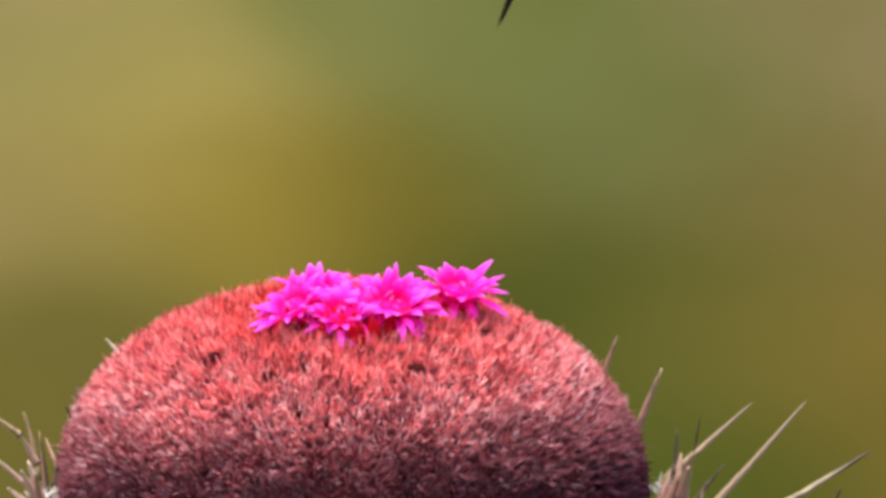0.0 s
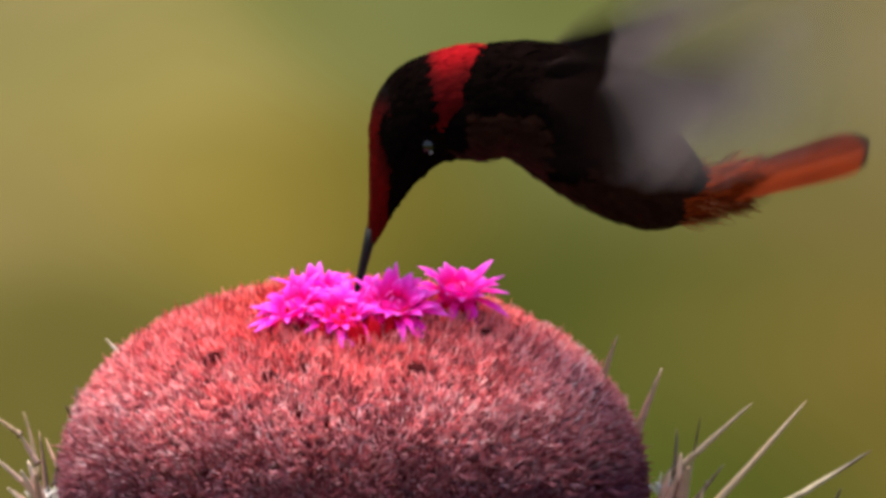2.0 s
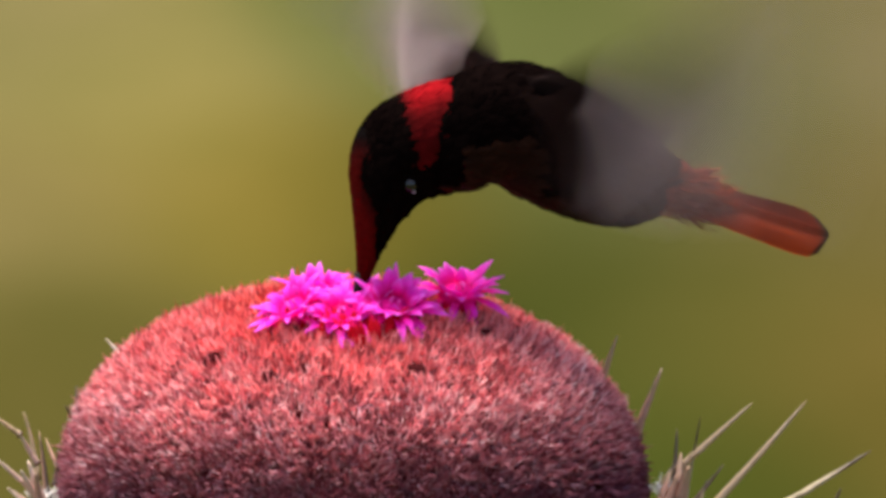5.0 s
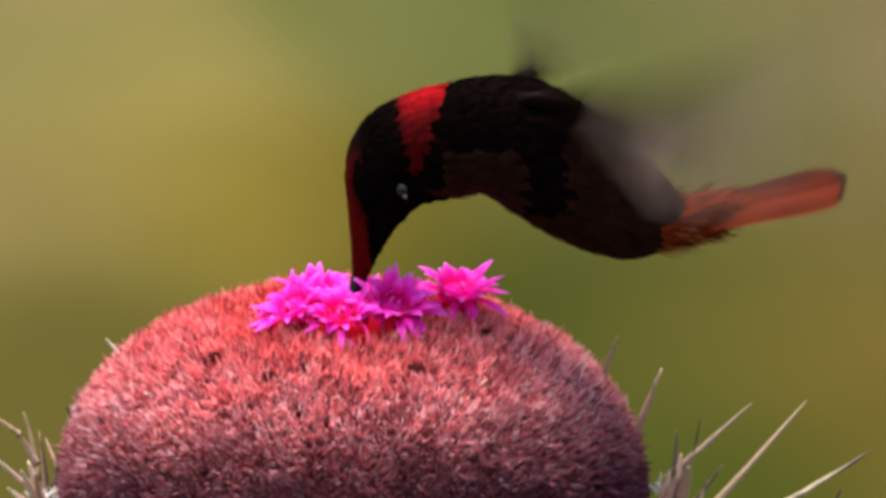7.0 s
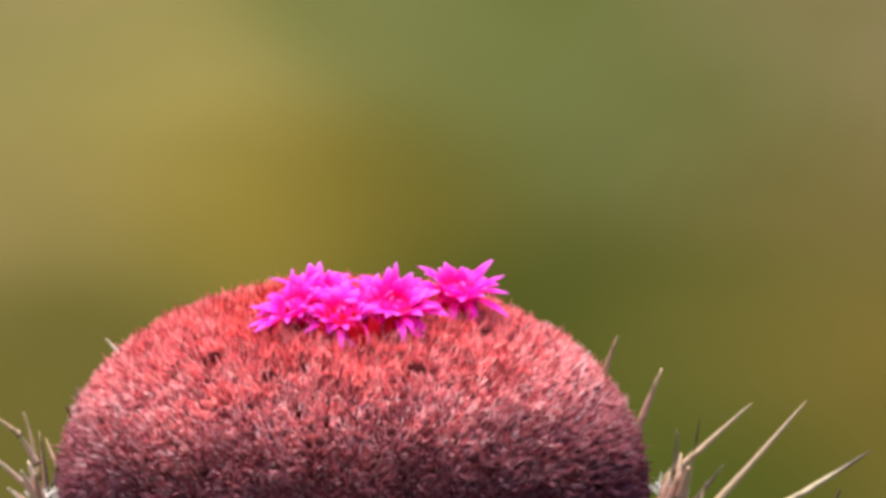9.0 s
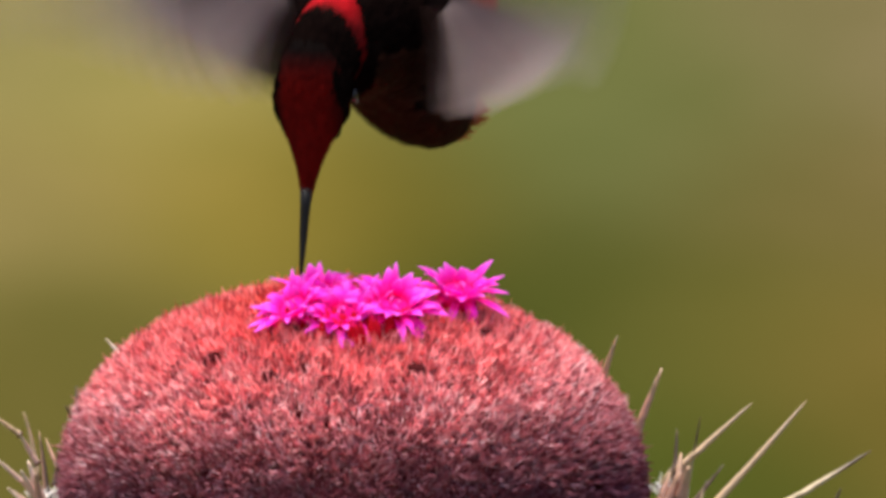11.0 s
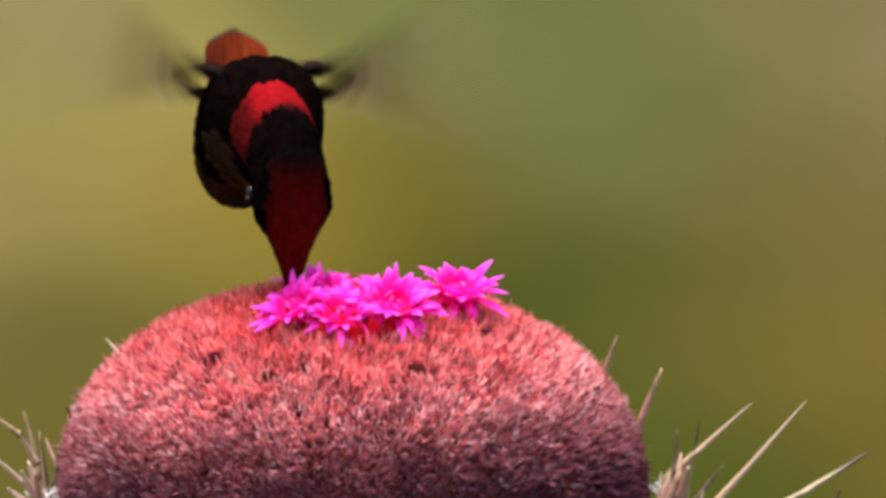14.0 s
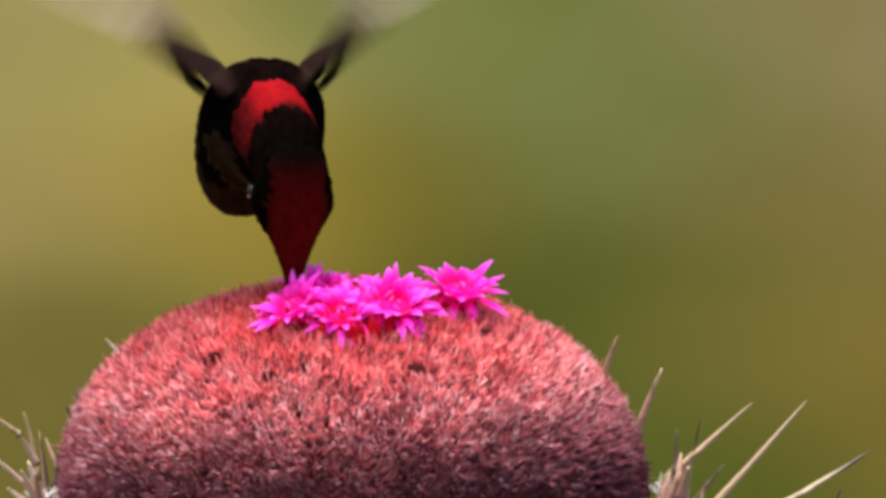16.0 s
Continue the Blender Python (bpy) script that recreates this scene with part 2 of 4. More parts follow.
def dome(az, q):
    """A point of the dome: q runs from 0 at its foot to 1 at its crown. Also the outward normal."""
    a = q * math.pi / 2
    r, z = RX * math.cos(a) ** (2 / FULL), RZ * math.sin(a) ** (2 / FULL)
    p = Vector((math.cos(az) * r + LEAN * z, math.sin(az) * r, z))
    return p, dome_normal(p)


def on_dome(a, b):
    """The place on the near side of the dome in line with the board's place, in the dome's own space."""
    p = board(a, b) - Vector((AXIS, 0, FOOT))
    k = 0.12
    while k > -0.12:
        s = p - AHEAD * k
        if (math.hypot(s.x - LEAN * s.z, s.y) / RX) ** FULL + (max(s.z, 0) / RZ) ** FULL < 1:
            break
        k -= 0.0002
    return s, dome_normal(s)


def bristles(count, seed, pits):
    """Short tapering bristles and tufts of wool all over the dome, as one mesh."""
    rng = np.random.default_rng(seed)
    verts, faces = [], []
    near = kdtree.KDTree(len(pits))
    for i, (c, r) in enumerate(pits):
        near.insert(c, i)
    near.balance()
    for _ in range(count):
        az = rng.uniform(0, math.tau)
        q = math.asin(rng.uniform(0, 1)) / (math.pi / 2) * 1.06 - 0.06
        p, n = dome(az, max(q, 0.0))
        if q < 0:
            p.z += q * 0.05
        if any(d < pits[i][1] for _, i, d in near.find_n(p, 3)):
            continue
        lean = Vector((noise.noise(p * 420), noise.noise(p * 420 + Vector((7, 3, 1))), noise.noise(p * 420 + Vector((2, 9, 5)))))
        d = (n + lean * 0.8 + Vector(rng.normal(0, 0.28, 3)) + Vector((0, 0, 0.18))).normalized()
        ln = rng.uniform(0.0009, 0.0020) * (1.0 if rng.random() > 0.03 else 1.4)
        wd = rng.uniform(0.00010, 0.00019)
        side = d.cross(n + Vector((0.01, 0.02, 0))).normalized()
        up = side.cross(d)
        bend = Vector(rng.normal(0, 0.00030, 3))
        base = p - n * 0.0004
        k = len(verts)
        for h, w in ((0.0, 1.0), (0.55, 0.85)):
            c = base + d * ln * h + bend * (h * 1.6)
            for ang in (0.0, 2.094, 4.189):
                verts.append(c + (side * math.cos(ang) + up * math.sin(ang)) * wd * w)
        verts.append(base + d * ln + bend)
        for i in range(3):
            j = (i + 1) % 3
            faces.append((k + i, k + j, k + 3 + j, k + 3 + i))
            faces.append((k + 3 + i, k + 3 + j, k + 6))
    return soup("wool", verts, faces)


def petal_mesh(length, width, curl):
    """A lance-shaped petal, cupped, thick along the middle; it leaves the flower along +x and curls down."""
    bm = bmesh.new()
    rows = 7
    shape = (0.45, 0.75, 0.96, 1.0, 0.86, 0.52, 0.10)
    grid = []
    for i in range(rows):
        s = i / (rows - 1)
        ang = curl * s
        x = length * (math.sin(ang) / curl if curl else s)
        z = -length * ((1 - math.cos(ang)) / curl if curl else 0)
        row = []
        for j, f in enumerate((-1, -0.5, 0, 0.5, 1)):
            row.append(bm.verts.new((x, f * shape[i] * width / 2, z + abs(f) * shape[i] * width * 0.16)))
        grid.append(row)
    for a, b in zip(grid, grid[1:]):
        for j in range(4):
            bm.faces.new((a[j], a[j + 1], b[j + 1], b[j]))
    geo = bmesh.ops.extrude_face_region(bm, geom=bm.faces[:])
    for v in [g for g in geo["geom"] if isinstance(g, bmesh.types.BMVert)]:
        v.co.z -= 0.00012
    bmesh.ops.recalc_face_normals(bm, faces=bm.faces)
    data = bpy.data.meshes.new("petal")
    bm.to_mesh(data)
    bm.free()
    return data


def build_flower(cactus, where, lean, size, seed, petals, mats):
    """A small starry flower on a crimson tube, with petals in two whorls and a few stamens."""
    rng = random.Random(seed)
    up = lean.normalized()
    m = Matrix.Translation(where) @ up.to_track_quat("Z", "Y").to_matrix().to_4x4()
    h = 0.0028 * size
    line = [(0, 0, -0.003), (0, 0, 0), (0, 0, h * 0.4), (0, 0, h * 0.75), (0, 0, h)]
    flower = part("flower", tube(line, [0.0013 * size, 0.0015 * size, 0.0019 * size, 0.0023 * size, 0.0025 * size], 16), mats["tube"], cactus,
                  "magenta cactus flower on a crimson tube", m=m)
    # spreading outer petals, then steeper and broader ones that close into a cup
    for whorl, (count, rise, length, broad) in enumerate(((petals, 0, 0.0048, 0.78), (petals - 2, 24, 0.0047, 0.80), (petals - 2, 52, 0.0046, 0.84), (petals - 2, 66, 0.0034, 1.8), (petals - 3, 82, 0.0028, 2.0))):
        for i in range(count):
            a = 360 * i / count + rng.uniform(-9, 9) + whorl * 17
            tilt = rise + rng.uniform(-14, 12)
            data = mats["petals"][rng.randrange(len(mats["petals"]))]
            # the buds that crowd the sunny side leave the lower petals there little room
            if whorl < 2 and (m.to_3x3() @ Vector((math.cos(radians(a)), math.sin(radians(a)), 0))).y < -0.35 and rng.random() < 0.3:
                continue
            s = size * length / 0.0045 * rng.uniform(0.88, 1.1)
            pm = Matrix.Rotation(radians(a), 4, "Z") @ Matrix.Translation((0.0017 * size, 0, h - 0.0004)) @ Matrix.Rotation(radians(-tilt), 4, "Y")
            part("petal", data, mats["petal"], flower, m=pm @ Matrix.Diagonal((s, s * broad, s, 1)))
    for i in range(5):
        a = rng.uniform(0, math.tau)
        r = 0.0005 * size
        foot = Vector((math.cos(a) * r, math.sin(a) * r, h))
        part("stamen", tube([foot, foot + Vector((0, 0, 0.0009 * size))], [0.00009, 0.00016], 6), mats["stamen"], flower)
    return flower


def spine_mesh(bend=0.08, seed=0):
    """A stout, slightly bowed spine, 18 mm long, with a swollen foot and faint rings."""
    rng = random.Random(seed)
    n = 12
    line = [(bend * 0.018 * (i / n) ** 2, 0, 0.018 * i / n) for i in range(n + 1)]
    rad = [0.00058 * (1 - i / n) ** 0.7 * (1 + rng.uniform(-0.07, 0.07)) + 0.00006 for i in range(n + 1)]
    rad[0] *= 1.35
    bm = tube(line, rad, 9)
    data = bpy.data.meshes.new("spine")
    bm.to_mesh(data)
    bm.free()
    return data


def set_spine(cactus, data, mat, foot, tip, thick=1.0):
    d = tip - foot
    s = d.length / 0.018
    m = Matrix.Translation(foot) @ d.to_track_quat("Z", "Y").to_matrix().to_4x4() @ Matrix.Diagonal((thick, thick, s, 1))
    return part("spine", data, mat, cactus, m=m)


def tuft_mesh(seed):
    """A loose tuft of short white hairs that spread upwards from one point."""
    rng = random.Random(seed)
    verts, faces = [], []
    for _ in range(90):
        d = Vector((rng.gauss(0, 0.6), rng.gauss(0, 0.6), rng.uniform(0.2, 1.0))).normalized()
        side = d.orthogonal().normalized() * 0.00010
        foot = Vector((rng.gauss(0, 0.0005), rng.gauss(0, 0.0005), rng.gauss(0, 0.0003)))
        tip = foot + d * rng.uniform(0.0008, 0.0019)
        k = len(verts)
        verts += [foot + side, foot - side, foot + side.cross(d), tip]
        faces += [(k, k + 1, k + 3), (k + 1, k + 2, k + 3), (k + 2, k, k + 3)]
    return soup("areole_tuft", verts, faces)


BODY_R, BODY_H, RIBS = 0.078, FOOT + 0.001, 13


def body_point(az, z):
    """The ribbed green body: widest below its middle, with flat shoulders under the dome."""
    t = z / BODY_H
    prof = max(0.0, 1 - abs((t - 0.46) / 0.56) ** 2.6) ** 0.42
    r = BODY_R * prof
    rib = abs(math.cos(az * RIBS / 2))
    return r * (0.87 + 0.13 * rib ** 0.7)


def build_cactus():
    cactus = new("melocactus")
    cactus.location = (AXIS, 0, 0)
    tagged(cactus, "ribbed green cactus with red woolly dome and magenta flowers", "cactus")
    origin = Vector((AXIS, 0, 0))
    # green body with ribs
    bm = bmesh.new()
    rings = []
    for i in range(41):
        z = -0.01 + (BODY_H + 0.0005) * i / 40
        z = min(max(z, 0.0005), BODY_H - 0.0005)
        if i and abs(z - rings[-1][0].z) < 1e-6:
            continue
        rings.append([Vector((body_point(k * math.tau / 156, z) * math.cos(k * math.tau / 156), body_point(k * math.tau / 156, z) * math.sin(k * math.tau / 156), z)) for k in range(156)])
    loft(bm, rings)
    part("body", bm, flesh_material(), cactus, "green ribbed cactus body")
    # dome of wool
    bm = bmesh.new()
    rings = []
    for i in range(29):
        q = i / 28 * 0.995
        ring = []
        for k in range(96):
            p, n = dome(k * math.tau / 96, q)
            ring.append(p + n * 0.0005 * noise.noise(p * 300) - n * 0.0003)
        rings.append(ring)
    rings.insert(0, [Vector((p.x, p.y, -0.004)) for p in rings[0]])
    loft(bm, rings)
    ceph = part("cephalium", bm, felt_material(), cactus, "red woolly dome", m=Matrix.Translation((0, 0, FOOT)))
    pits = []
    for a, b, r in ((382, 635, 22), (482, 664, 14), (738, 655, 20), (860, 594, 20), (910, 584, 17), (745, 604, 10), (543, 647, 8),
                    (405, 585, 9), (450, 718, 10), (530, 728, 9), (585, 745, 11), (222, 770, 7), (700, 722, 9), (660, 655, 7)):
        pits.append((on_dome(a, b)[0], r * U))
    rng = random.Random(5)
    for _ in range(900):
        q = math.asin(rng.uniform(0.02, 0.97)) / (math.pi / 2)
        pits.append((dome(rng.uniform(0, math.tau), q)[0], rng.uniform(4, 9) * U))
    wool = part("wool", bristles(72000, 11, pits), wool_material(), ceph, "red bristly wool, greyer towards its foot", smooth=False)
    tagged(wool, kind="stuff")
    # dark balls for sockets left by fallen fruit, hollow's shade put into their colour
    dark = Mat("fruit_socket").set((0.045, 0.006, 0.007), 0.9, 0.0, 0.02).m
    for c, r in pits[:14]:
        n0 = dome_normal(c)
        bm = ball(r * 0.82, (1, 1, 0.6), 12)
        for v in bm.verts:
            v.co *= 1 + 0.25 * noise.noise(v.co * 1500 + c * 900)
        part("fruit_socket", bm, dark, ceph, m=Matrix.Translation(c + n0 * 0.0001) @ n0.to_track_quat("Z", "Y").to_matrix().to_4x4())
    # flowers
    mats = {"tube": tube_material(), "petal": petal_material(), "stamen": Mat("pollen").set((0.90, 0.06, 0.50), 0.8).m,
            "petals": [petal_mesh(0.0042, 0.00122, c) for c in (0.4, 0.9, 1.4)]}
    base = Vector((0, 0, FOOT))
    for i, (a, b, lx, ly, size, n, sink) in enumerate((
            (534, 566, -0.55, -0.60, 1.0, 10, 0.0008), (566, 538, -0.10, -0.15, 0.95, 10, 0.0008), (606, 576, -0.05, -0.60, 0.92, 9, 0.0008),
            (650, 556, -0.05, -0.25, 0.88, 9, 0.0008), (690, 566, 0.25, -0.60, 1.05, 11, 0.0006), (808, 550, 0.10, -0.38, 1.05, 9, 0.0002))):
        p, n0 = on_dome(a, b)
        build_flower(cactus, base + p - Vector((lx, ly, 1)).normalized() * sink, Vector((lx, ly, 1)), size, 20 + i, n, mats)
    # crimson buds and tubes crowded below the flowers
    rng = random.Random(31)
    buds = [(520 + 6.2 * i + rng.uniform(-5, 5), 572 + 32 * math.sin(math.pi * (i + 4) / 44) ** 2 * rng.uniform(0.2, 1.05), rng.uniform(11, 15)) for i in range(36)]
    buds += [(786 + 9 * i, 556 + rng.uniform(-8, 6), rng.uniform(8, 12)) for i in range(7)]
    for i, (a, b, r) in enumerate(buds):
        p, n0 = on_dome(a, b)
        d = (n0 + Vector((rng.uniform(-0.3, 0.3), rng.uniform(-0.3, 0.3), 1.0))).normalized()
        m = Matrix.Translation(base + p + d * r * U * 0.8) @ d.to_track_quat("Z", "Y").to_matrix().to_4x4()
        bm = ball(1.1 * r * U, (0.72, 0.72, 1.75), 12)
        for v in bm.verts:
            v.co *= 1 + 0.22 * noise.noise(v.co * 1100 + Vector((i, 0, 0)))
            v.co.xy *= 1 - 0.25 * v.co.z / (2 * r * U)
        part("flower_bud", bm, mats["tube"], cactus, "crimson flower bud", m=m)
    # spines seen beside the dome: board places of foot and tip, their depths, thickness
    straw = spine_material("straw_spine", (0.45, 0.31, 0.18), (0.40, 0.29, 0.18))
    dusky = spine_material("dark_tipped_spine", (0.43, 0.34, 0.19), (0.05, 0.035, 0.03))
    black = spine_material("dark_spine", (0.09, 0.06, 0.05), (0.04, 0.03, 0.025))
    rosy = spine_material("rosy_spine", (0.45, 0.23, 0.17), (0.43, 0.26, 0.16))
    blush = spine_material("blush_spine", (0.62, 0.40, 0.33), (0.66, 0.50, 0.40))
    cream = spine_material("cream_spine", (0.50, 0.40, 0.33), (0.48, 0.39, 0.29))
    data = [spine_mesh(b, i) for i, b in enumerate((0.02, 0.06, -0.05, 0.1))]
    right_front = ((1064, 680, 1090, 594, 20, -20, straw, 0.95), (1122, 778, 1168, 654, 60, 30, rosy, 1.15), (1130, 772, 1162, 668, 66, 40, straw, 0.6),
                   (1186, 900, 1206, 762, 40, 30, black, 0.8), (1205, 930, 1238, 738, 120, 60, dusky, 0.6),
                   (1192, 838, 1332, 715, -10, -20, straw, 0.95), (1190, 920, 1222, 808, -60, -90, rosy, 1.15),
                   (1230, 930, 1434, 712, 40, 60, straw, 1.05), (1215, 905, 1282, 822, 60, 60, black, 0.7))
    right_back = ((1368, 905, 1545, 800, 30, 60, dusky, 1.0), (1465, 920, 1486, 862, 60, 60, black, 0.7),
                  (1172, 860, 1188, 818, -40, -60, dusky, 0.8), (1178, 905, 1200, 836, -70, -90, rosy, 1.5),
                  (1170, 890, 1184, 838, -60, -70, rosy, 1.2), (1196, 910, 1224, 822, -80, -100, rosy, 1.7),
                  (1190, 905, 1212, 806, -50, -60, rosy, 1.5), (1232, 910, 1252, 850, 40, 40, dusky, 0.6))
    left_front = ((66, 822, 30, 762, -60, -80, blush, 0.8), (36, 770, -14, 734, -80, -100, straw, 0.75),
                  (66, 850, 58, 728, 20, 30, straw, 0.75), (84, 900, 72, 762, 50, 60, rosy, 0.7),
                  (88, 905, 78, 770, 20, 20, black, 0.6), (60, 872, -12, 806, -90, -130, blush, 0.8),
                  (72, 890, 30, 828, -120, -140, blush, 1.2), (76, 895, 50, 814, -100, -110, blush, 1.4))
    left_back = ((60, 900, 8, 862, -110, -140, blush, 1.0), (104, 830, 76, 776, 120, 140, rosy, 0.6),
                 (72, 900, 62, 832, -130, -140, rosy, 1.2), (56, 910, 22, 872, -130, -150, blush, 1.0),
                 (214, 632, 192, 598, 40, 60, cream, 0.6), (138, 715, 132, 685, 60, 60, black, 0.5),
                 (126, 740, 122, 716, 60, 60, black, 0.5), (96, 860, 108, 785, 120, 120, black, 0.6))
    shown = right_front + right_back + left_front + left_back
    kinds = {}
    for i, (a, b, c, d, e, f, mat, th) in enumerate(shown):
        key = (mat.name, i % 4)
        if key not in kinds:
            kinds[key] = data[i % 4].copy()
        set_spine(cactus, kinds[key], mat, board(a, b, e) - origin, board(c, d, f) - origin, th * 0.85)
    # woolly tufts of the uppermost areoles, at the feet of the clusters
    felt = cushion_material()
    for a, b, depth, seed in ((1176, 868, -40, 1), (1190, 884, -60, 2), (66, 880, -90, 3), (92, 884, 40, 4)):
        part("areole_tuft", tuft_mesh(seed), felt, cactus, "white woolly areole tuft", smooth=False, m=Matrix.Translation(board(a, b, depth) - origin))
    # the areoles of the ribs, each with its woolly cushion and spines
    cush = bpy.data.meshes.new("areole")
    bm = ball(0.0022, (1, 1, 0.6), 12)
    bm.to_mesh(cush)
    bm.free()
    rng = random.Random(8)
    low = [d.copy() for d in data]
    for k in range(RIBS):
        az = k * math.tau / RIBS
        for z in (0.045, 0.075, 0.105, 0.132, 0.153):
            r = body_point(az, z)
            out = Vector((math.cos(az), math.sin(az), 0.6 * (z / BODY_H - 0.45))).normalized()
            p = Vector((math.cos(az) * r, math.sin(az) * r, z))
            m = Matrix.Translation(p) @ out.to_track_quat("Z", "Y").to_matrix().to_4x4()
            part("areole", cush, felt, cactus, m=m)
            for s in range(4):
                side = Vector((-math.sin(az), math.cos(az), 0))
                d = (out * 0.9 + side * (0, 0.9, -0.9, 0)[s] + Vector((0, 0, (0.35, 0.1, 0.1, -0.8)[s])) + Vector([rng.uniform(-0.15, 0.15) for _ in range(3)])).normalized()
                length = rng.uniform(0.014, 0.019)
                if z > 0.14:
                    length *= 0.55
                set_spine(cactus, low[s], straw, p, p + d * length, 0.9)
    return cactus


build_cactus()


# ---------------------------------------------------------------- hummingbird
def plan(x, y):
    """A place of the bird's side view, counted from its neck joint: back along +x, up along +z."""
    return Vector(((x - 795) * U, 0, (249 - y) * U))


def swept(rows, n=36, steps=6, wedge=0.0, box=1.0):
    """Rings along the side view. rows: outer x, y, inner x, y, half width."""
    rings = []
    for ox, oy, ix, iy, w in catmull(rows, steps):
        o, i = plan(ox, oy), plan(ix, iy)
        c, v = (o + i) / 2, (o - i) / 2
        ring = []
        for k in range(n):
            ca, sa = math.cos(k * math.tau / n), math.sin(k * math.tau / n)
            ca, sa = math.copysign(abs(ca) ** box, ca), math.copysign(abs(sa) ** box, sa)
            ring.append(c + v * ca + Vector((0, w * U * sa * (1 - wedge * max(0.0, -ca)), 0)))
        rings.append(ring)
    return rings


BODY_ROWS = ((735, 190, 745, 335, 60), (795, 152, 795, 346, 82), (870, 138, 850, 342, 98), (950, 146, 905, 375, 106), (1020, 182, 965, 412, 104),
             (1090, 232, 1040, 447, 94), (1150, 290, 1110, 460, 74), (1195, 342, 1172, 446, 48), (1236, 384, 1220, 426, 24), (1268, 392, 1262, 412, 9))
HEAD_ROWS = ((835, 185, 830, 318, 55), (790, 152, 800, 346, 72), (715, 170, 765, 355, 68), (655, 205, 735, 368, 66), (622, 255, 712, 390, 68), (613, 310, 692, 412, 65),
             (618, 370, 675, 440, 41), (623, 430, 661, 470, 23), (625, 480, 649, 497, 13), (625, 520, 636, 522, 7))


def scales(rings, size, lift, way, seed):
    """Small overlapping feathers that lie on a swept skin, tips towards the tail end of its rings."""
    rng = random.Random(seed)
    verts, faces = [], []
    n = len(rings[0])
    for i in range(1, len(rings) - 1):
        for k in range(0, n):
            p = Vector(rings[i][k])
            along = Vector(rings[i + 1][k]) - Vector(rings[i - 1][k])
            across = Vector(rings[i][(k + 1) % n]) - Vector(rings[i][k - 1])
            nrm = across.cross(along)
            if nrm.length < 1e-12 or along.length < 1e-9:
                continue
            nrm.normalize()
            centre = sum((Vector(q) for q in rings[i]), Vector()) / n
            if nrm.dot(p - centre) < 0:
                nrm = -nrm
            along.normalize()
            along *= way
            side = nrm.cross(along).normalized()
            s = size * rng.uniform(0.75, 1.2) * min(1.0, (p - centre).length / (45 * U))
            p = p + side * rng.uniform(-0.3, 0.3) * s + along * rng.uniform(-0.3, 0.3) * s
            out = nrm * lift * rng.uniform(0.4, 1.4)
            b = len(verts)
            verts += [p, p + along * s * 0.5 - side * s * 0.42 + out * 0.35, p + along * s * 0.55 + out * 0.75 + nrm * 0.00006,
                      p + along * s * 0.5 + side * s * 0.42 + out * 0.35, p + along * s * 1.15 + out]
            faces += [(b, b + 1, b + 2), (b, b + 2, b + 3), (b + 1, b + 4, b + 2), (b + 3, b + 2, b + 4)]
    return verts, faces


def wisps(rings, keep, count, length, droop, seed):
    """Loose downy barbs that stream back from part of a lofted skin, as one mesh."""
    rng = random.Random(seed)
    feet = []
    for ring in rings:
        mid = sum(ring, Vector()) / len(ring)
        feet += [(p, (p - mid).normalized()) for p in ring if keep(p)]
    verts, faces = [], []
    for _ in range(count if feet else 0):
        p, n = rng.choice(feet)
        foot = p - n * 0.0003 + Vector([rng.gauss(0, 0.0005) for _ in range(3)])
        d = (Vector((1.0, 0, -droop)) + n * rng.uniform(0.0, 0.24) + Vector([rng.gauss(0, 0.14) for _ in range(3)])).normalized()
        ln = length * rng.uniform(0.5, 1.15)
        side = d.cross(n).normalized() * rng.uniform(0.00012, 0.00022)
        k = len(verts)
        bend = Vector((0, 0, -droop * ln * 0.25))
        verts += [foot + side, foot - side, foot + d * ln * 0.55 - side * 0.9 + n * 0.0001, foot + d * ln * 0.55 + side * 0.9 + n * 0.0001, foot + d * ln + bend]
        faces += [(k, k + 1, k + 2, k + 3), (k + 3, k + 2, k + 4)]
    return soup("wisps", verts, faces)


def feather_mesh(length, width, bow, tip=0.8, shaft=0.00016):
    """A vane with a raised shaft, along +y, cambered across; tip: where it begins to round off."""
    bm = bmesh.new()
    rows = 14
    grid = []
    for i in range(rows + 1):
        s = i / rows
        w = width * min(1.0, 0.35 + s * 2.6) * (1 if s < tip else math.sqrt(max(0.003, 1 - ((s - tip) / (1 - tip)) ** 2)))
        x = bow * s * s
        row = []
        for f, hgt in ((-0.32, -0.10), (-0.14, -0.02), (-0.03, 0.0), (0.0, 0.06), (0.03, 0.0), (0.3, -0.03), (0.68, -0.16)):
            row.append(bm.verts.new((x + f * w, s * length, hgt * w * 0.25 + (shaft if f == 0.0 else 0))))
        grid.append(row)
    for a, b in zip(grid, grid[1:]):
        for j in range(6):
            bm.faces.new((a[j], b[j], b[j + 1], a[j + 1]))
    data = bpy.data.meshes.new("feather")
    bm.to_mesh(data)
    bm.free()
    return data


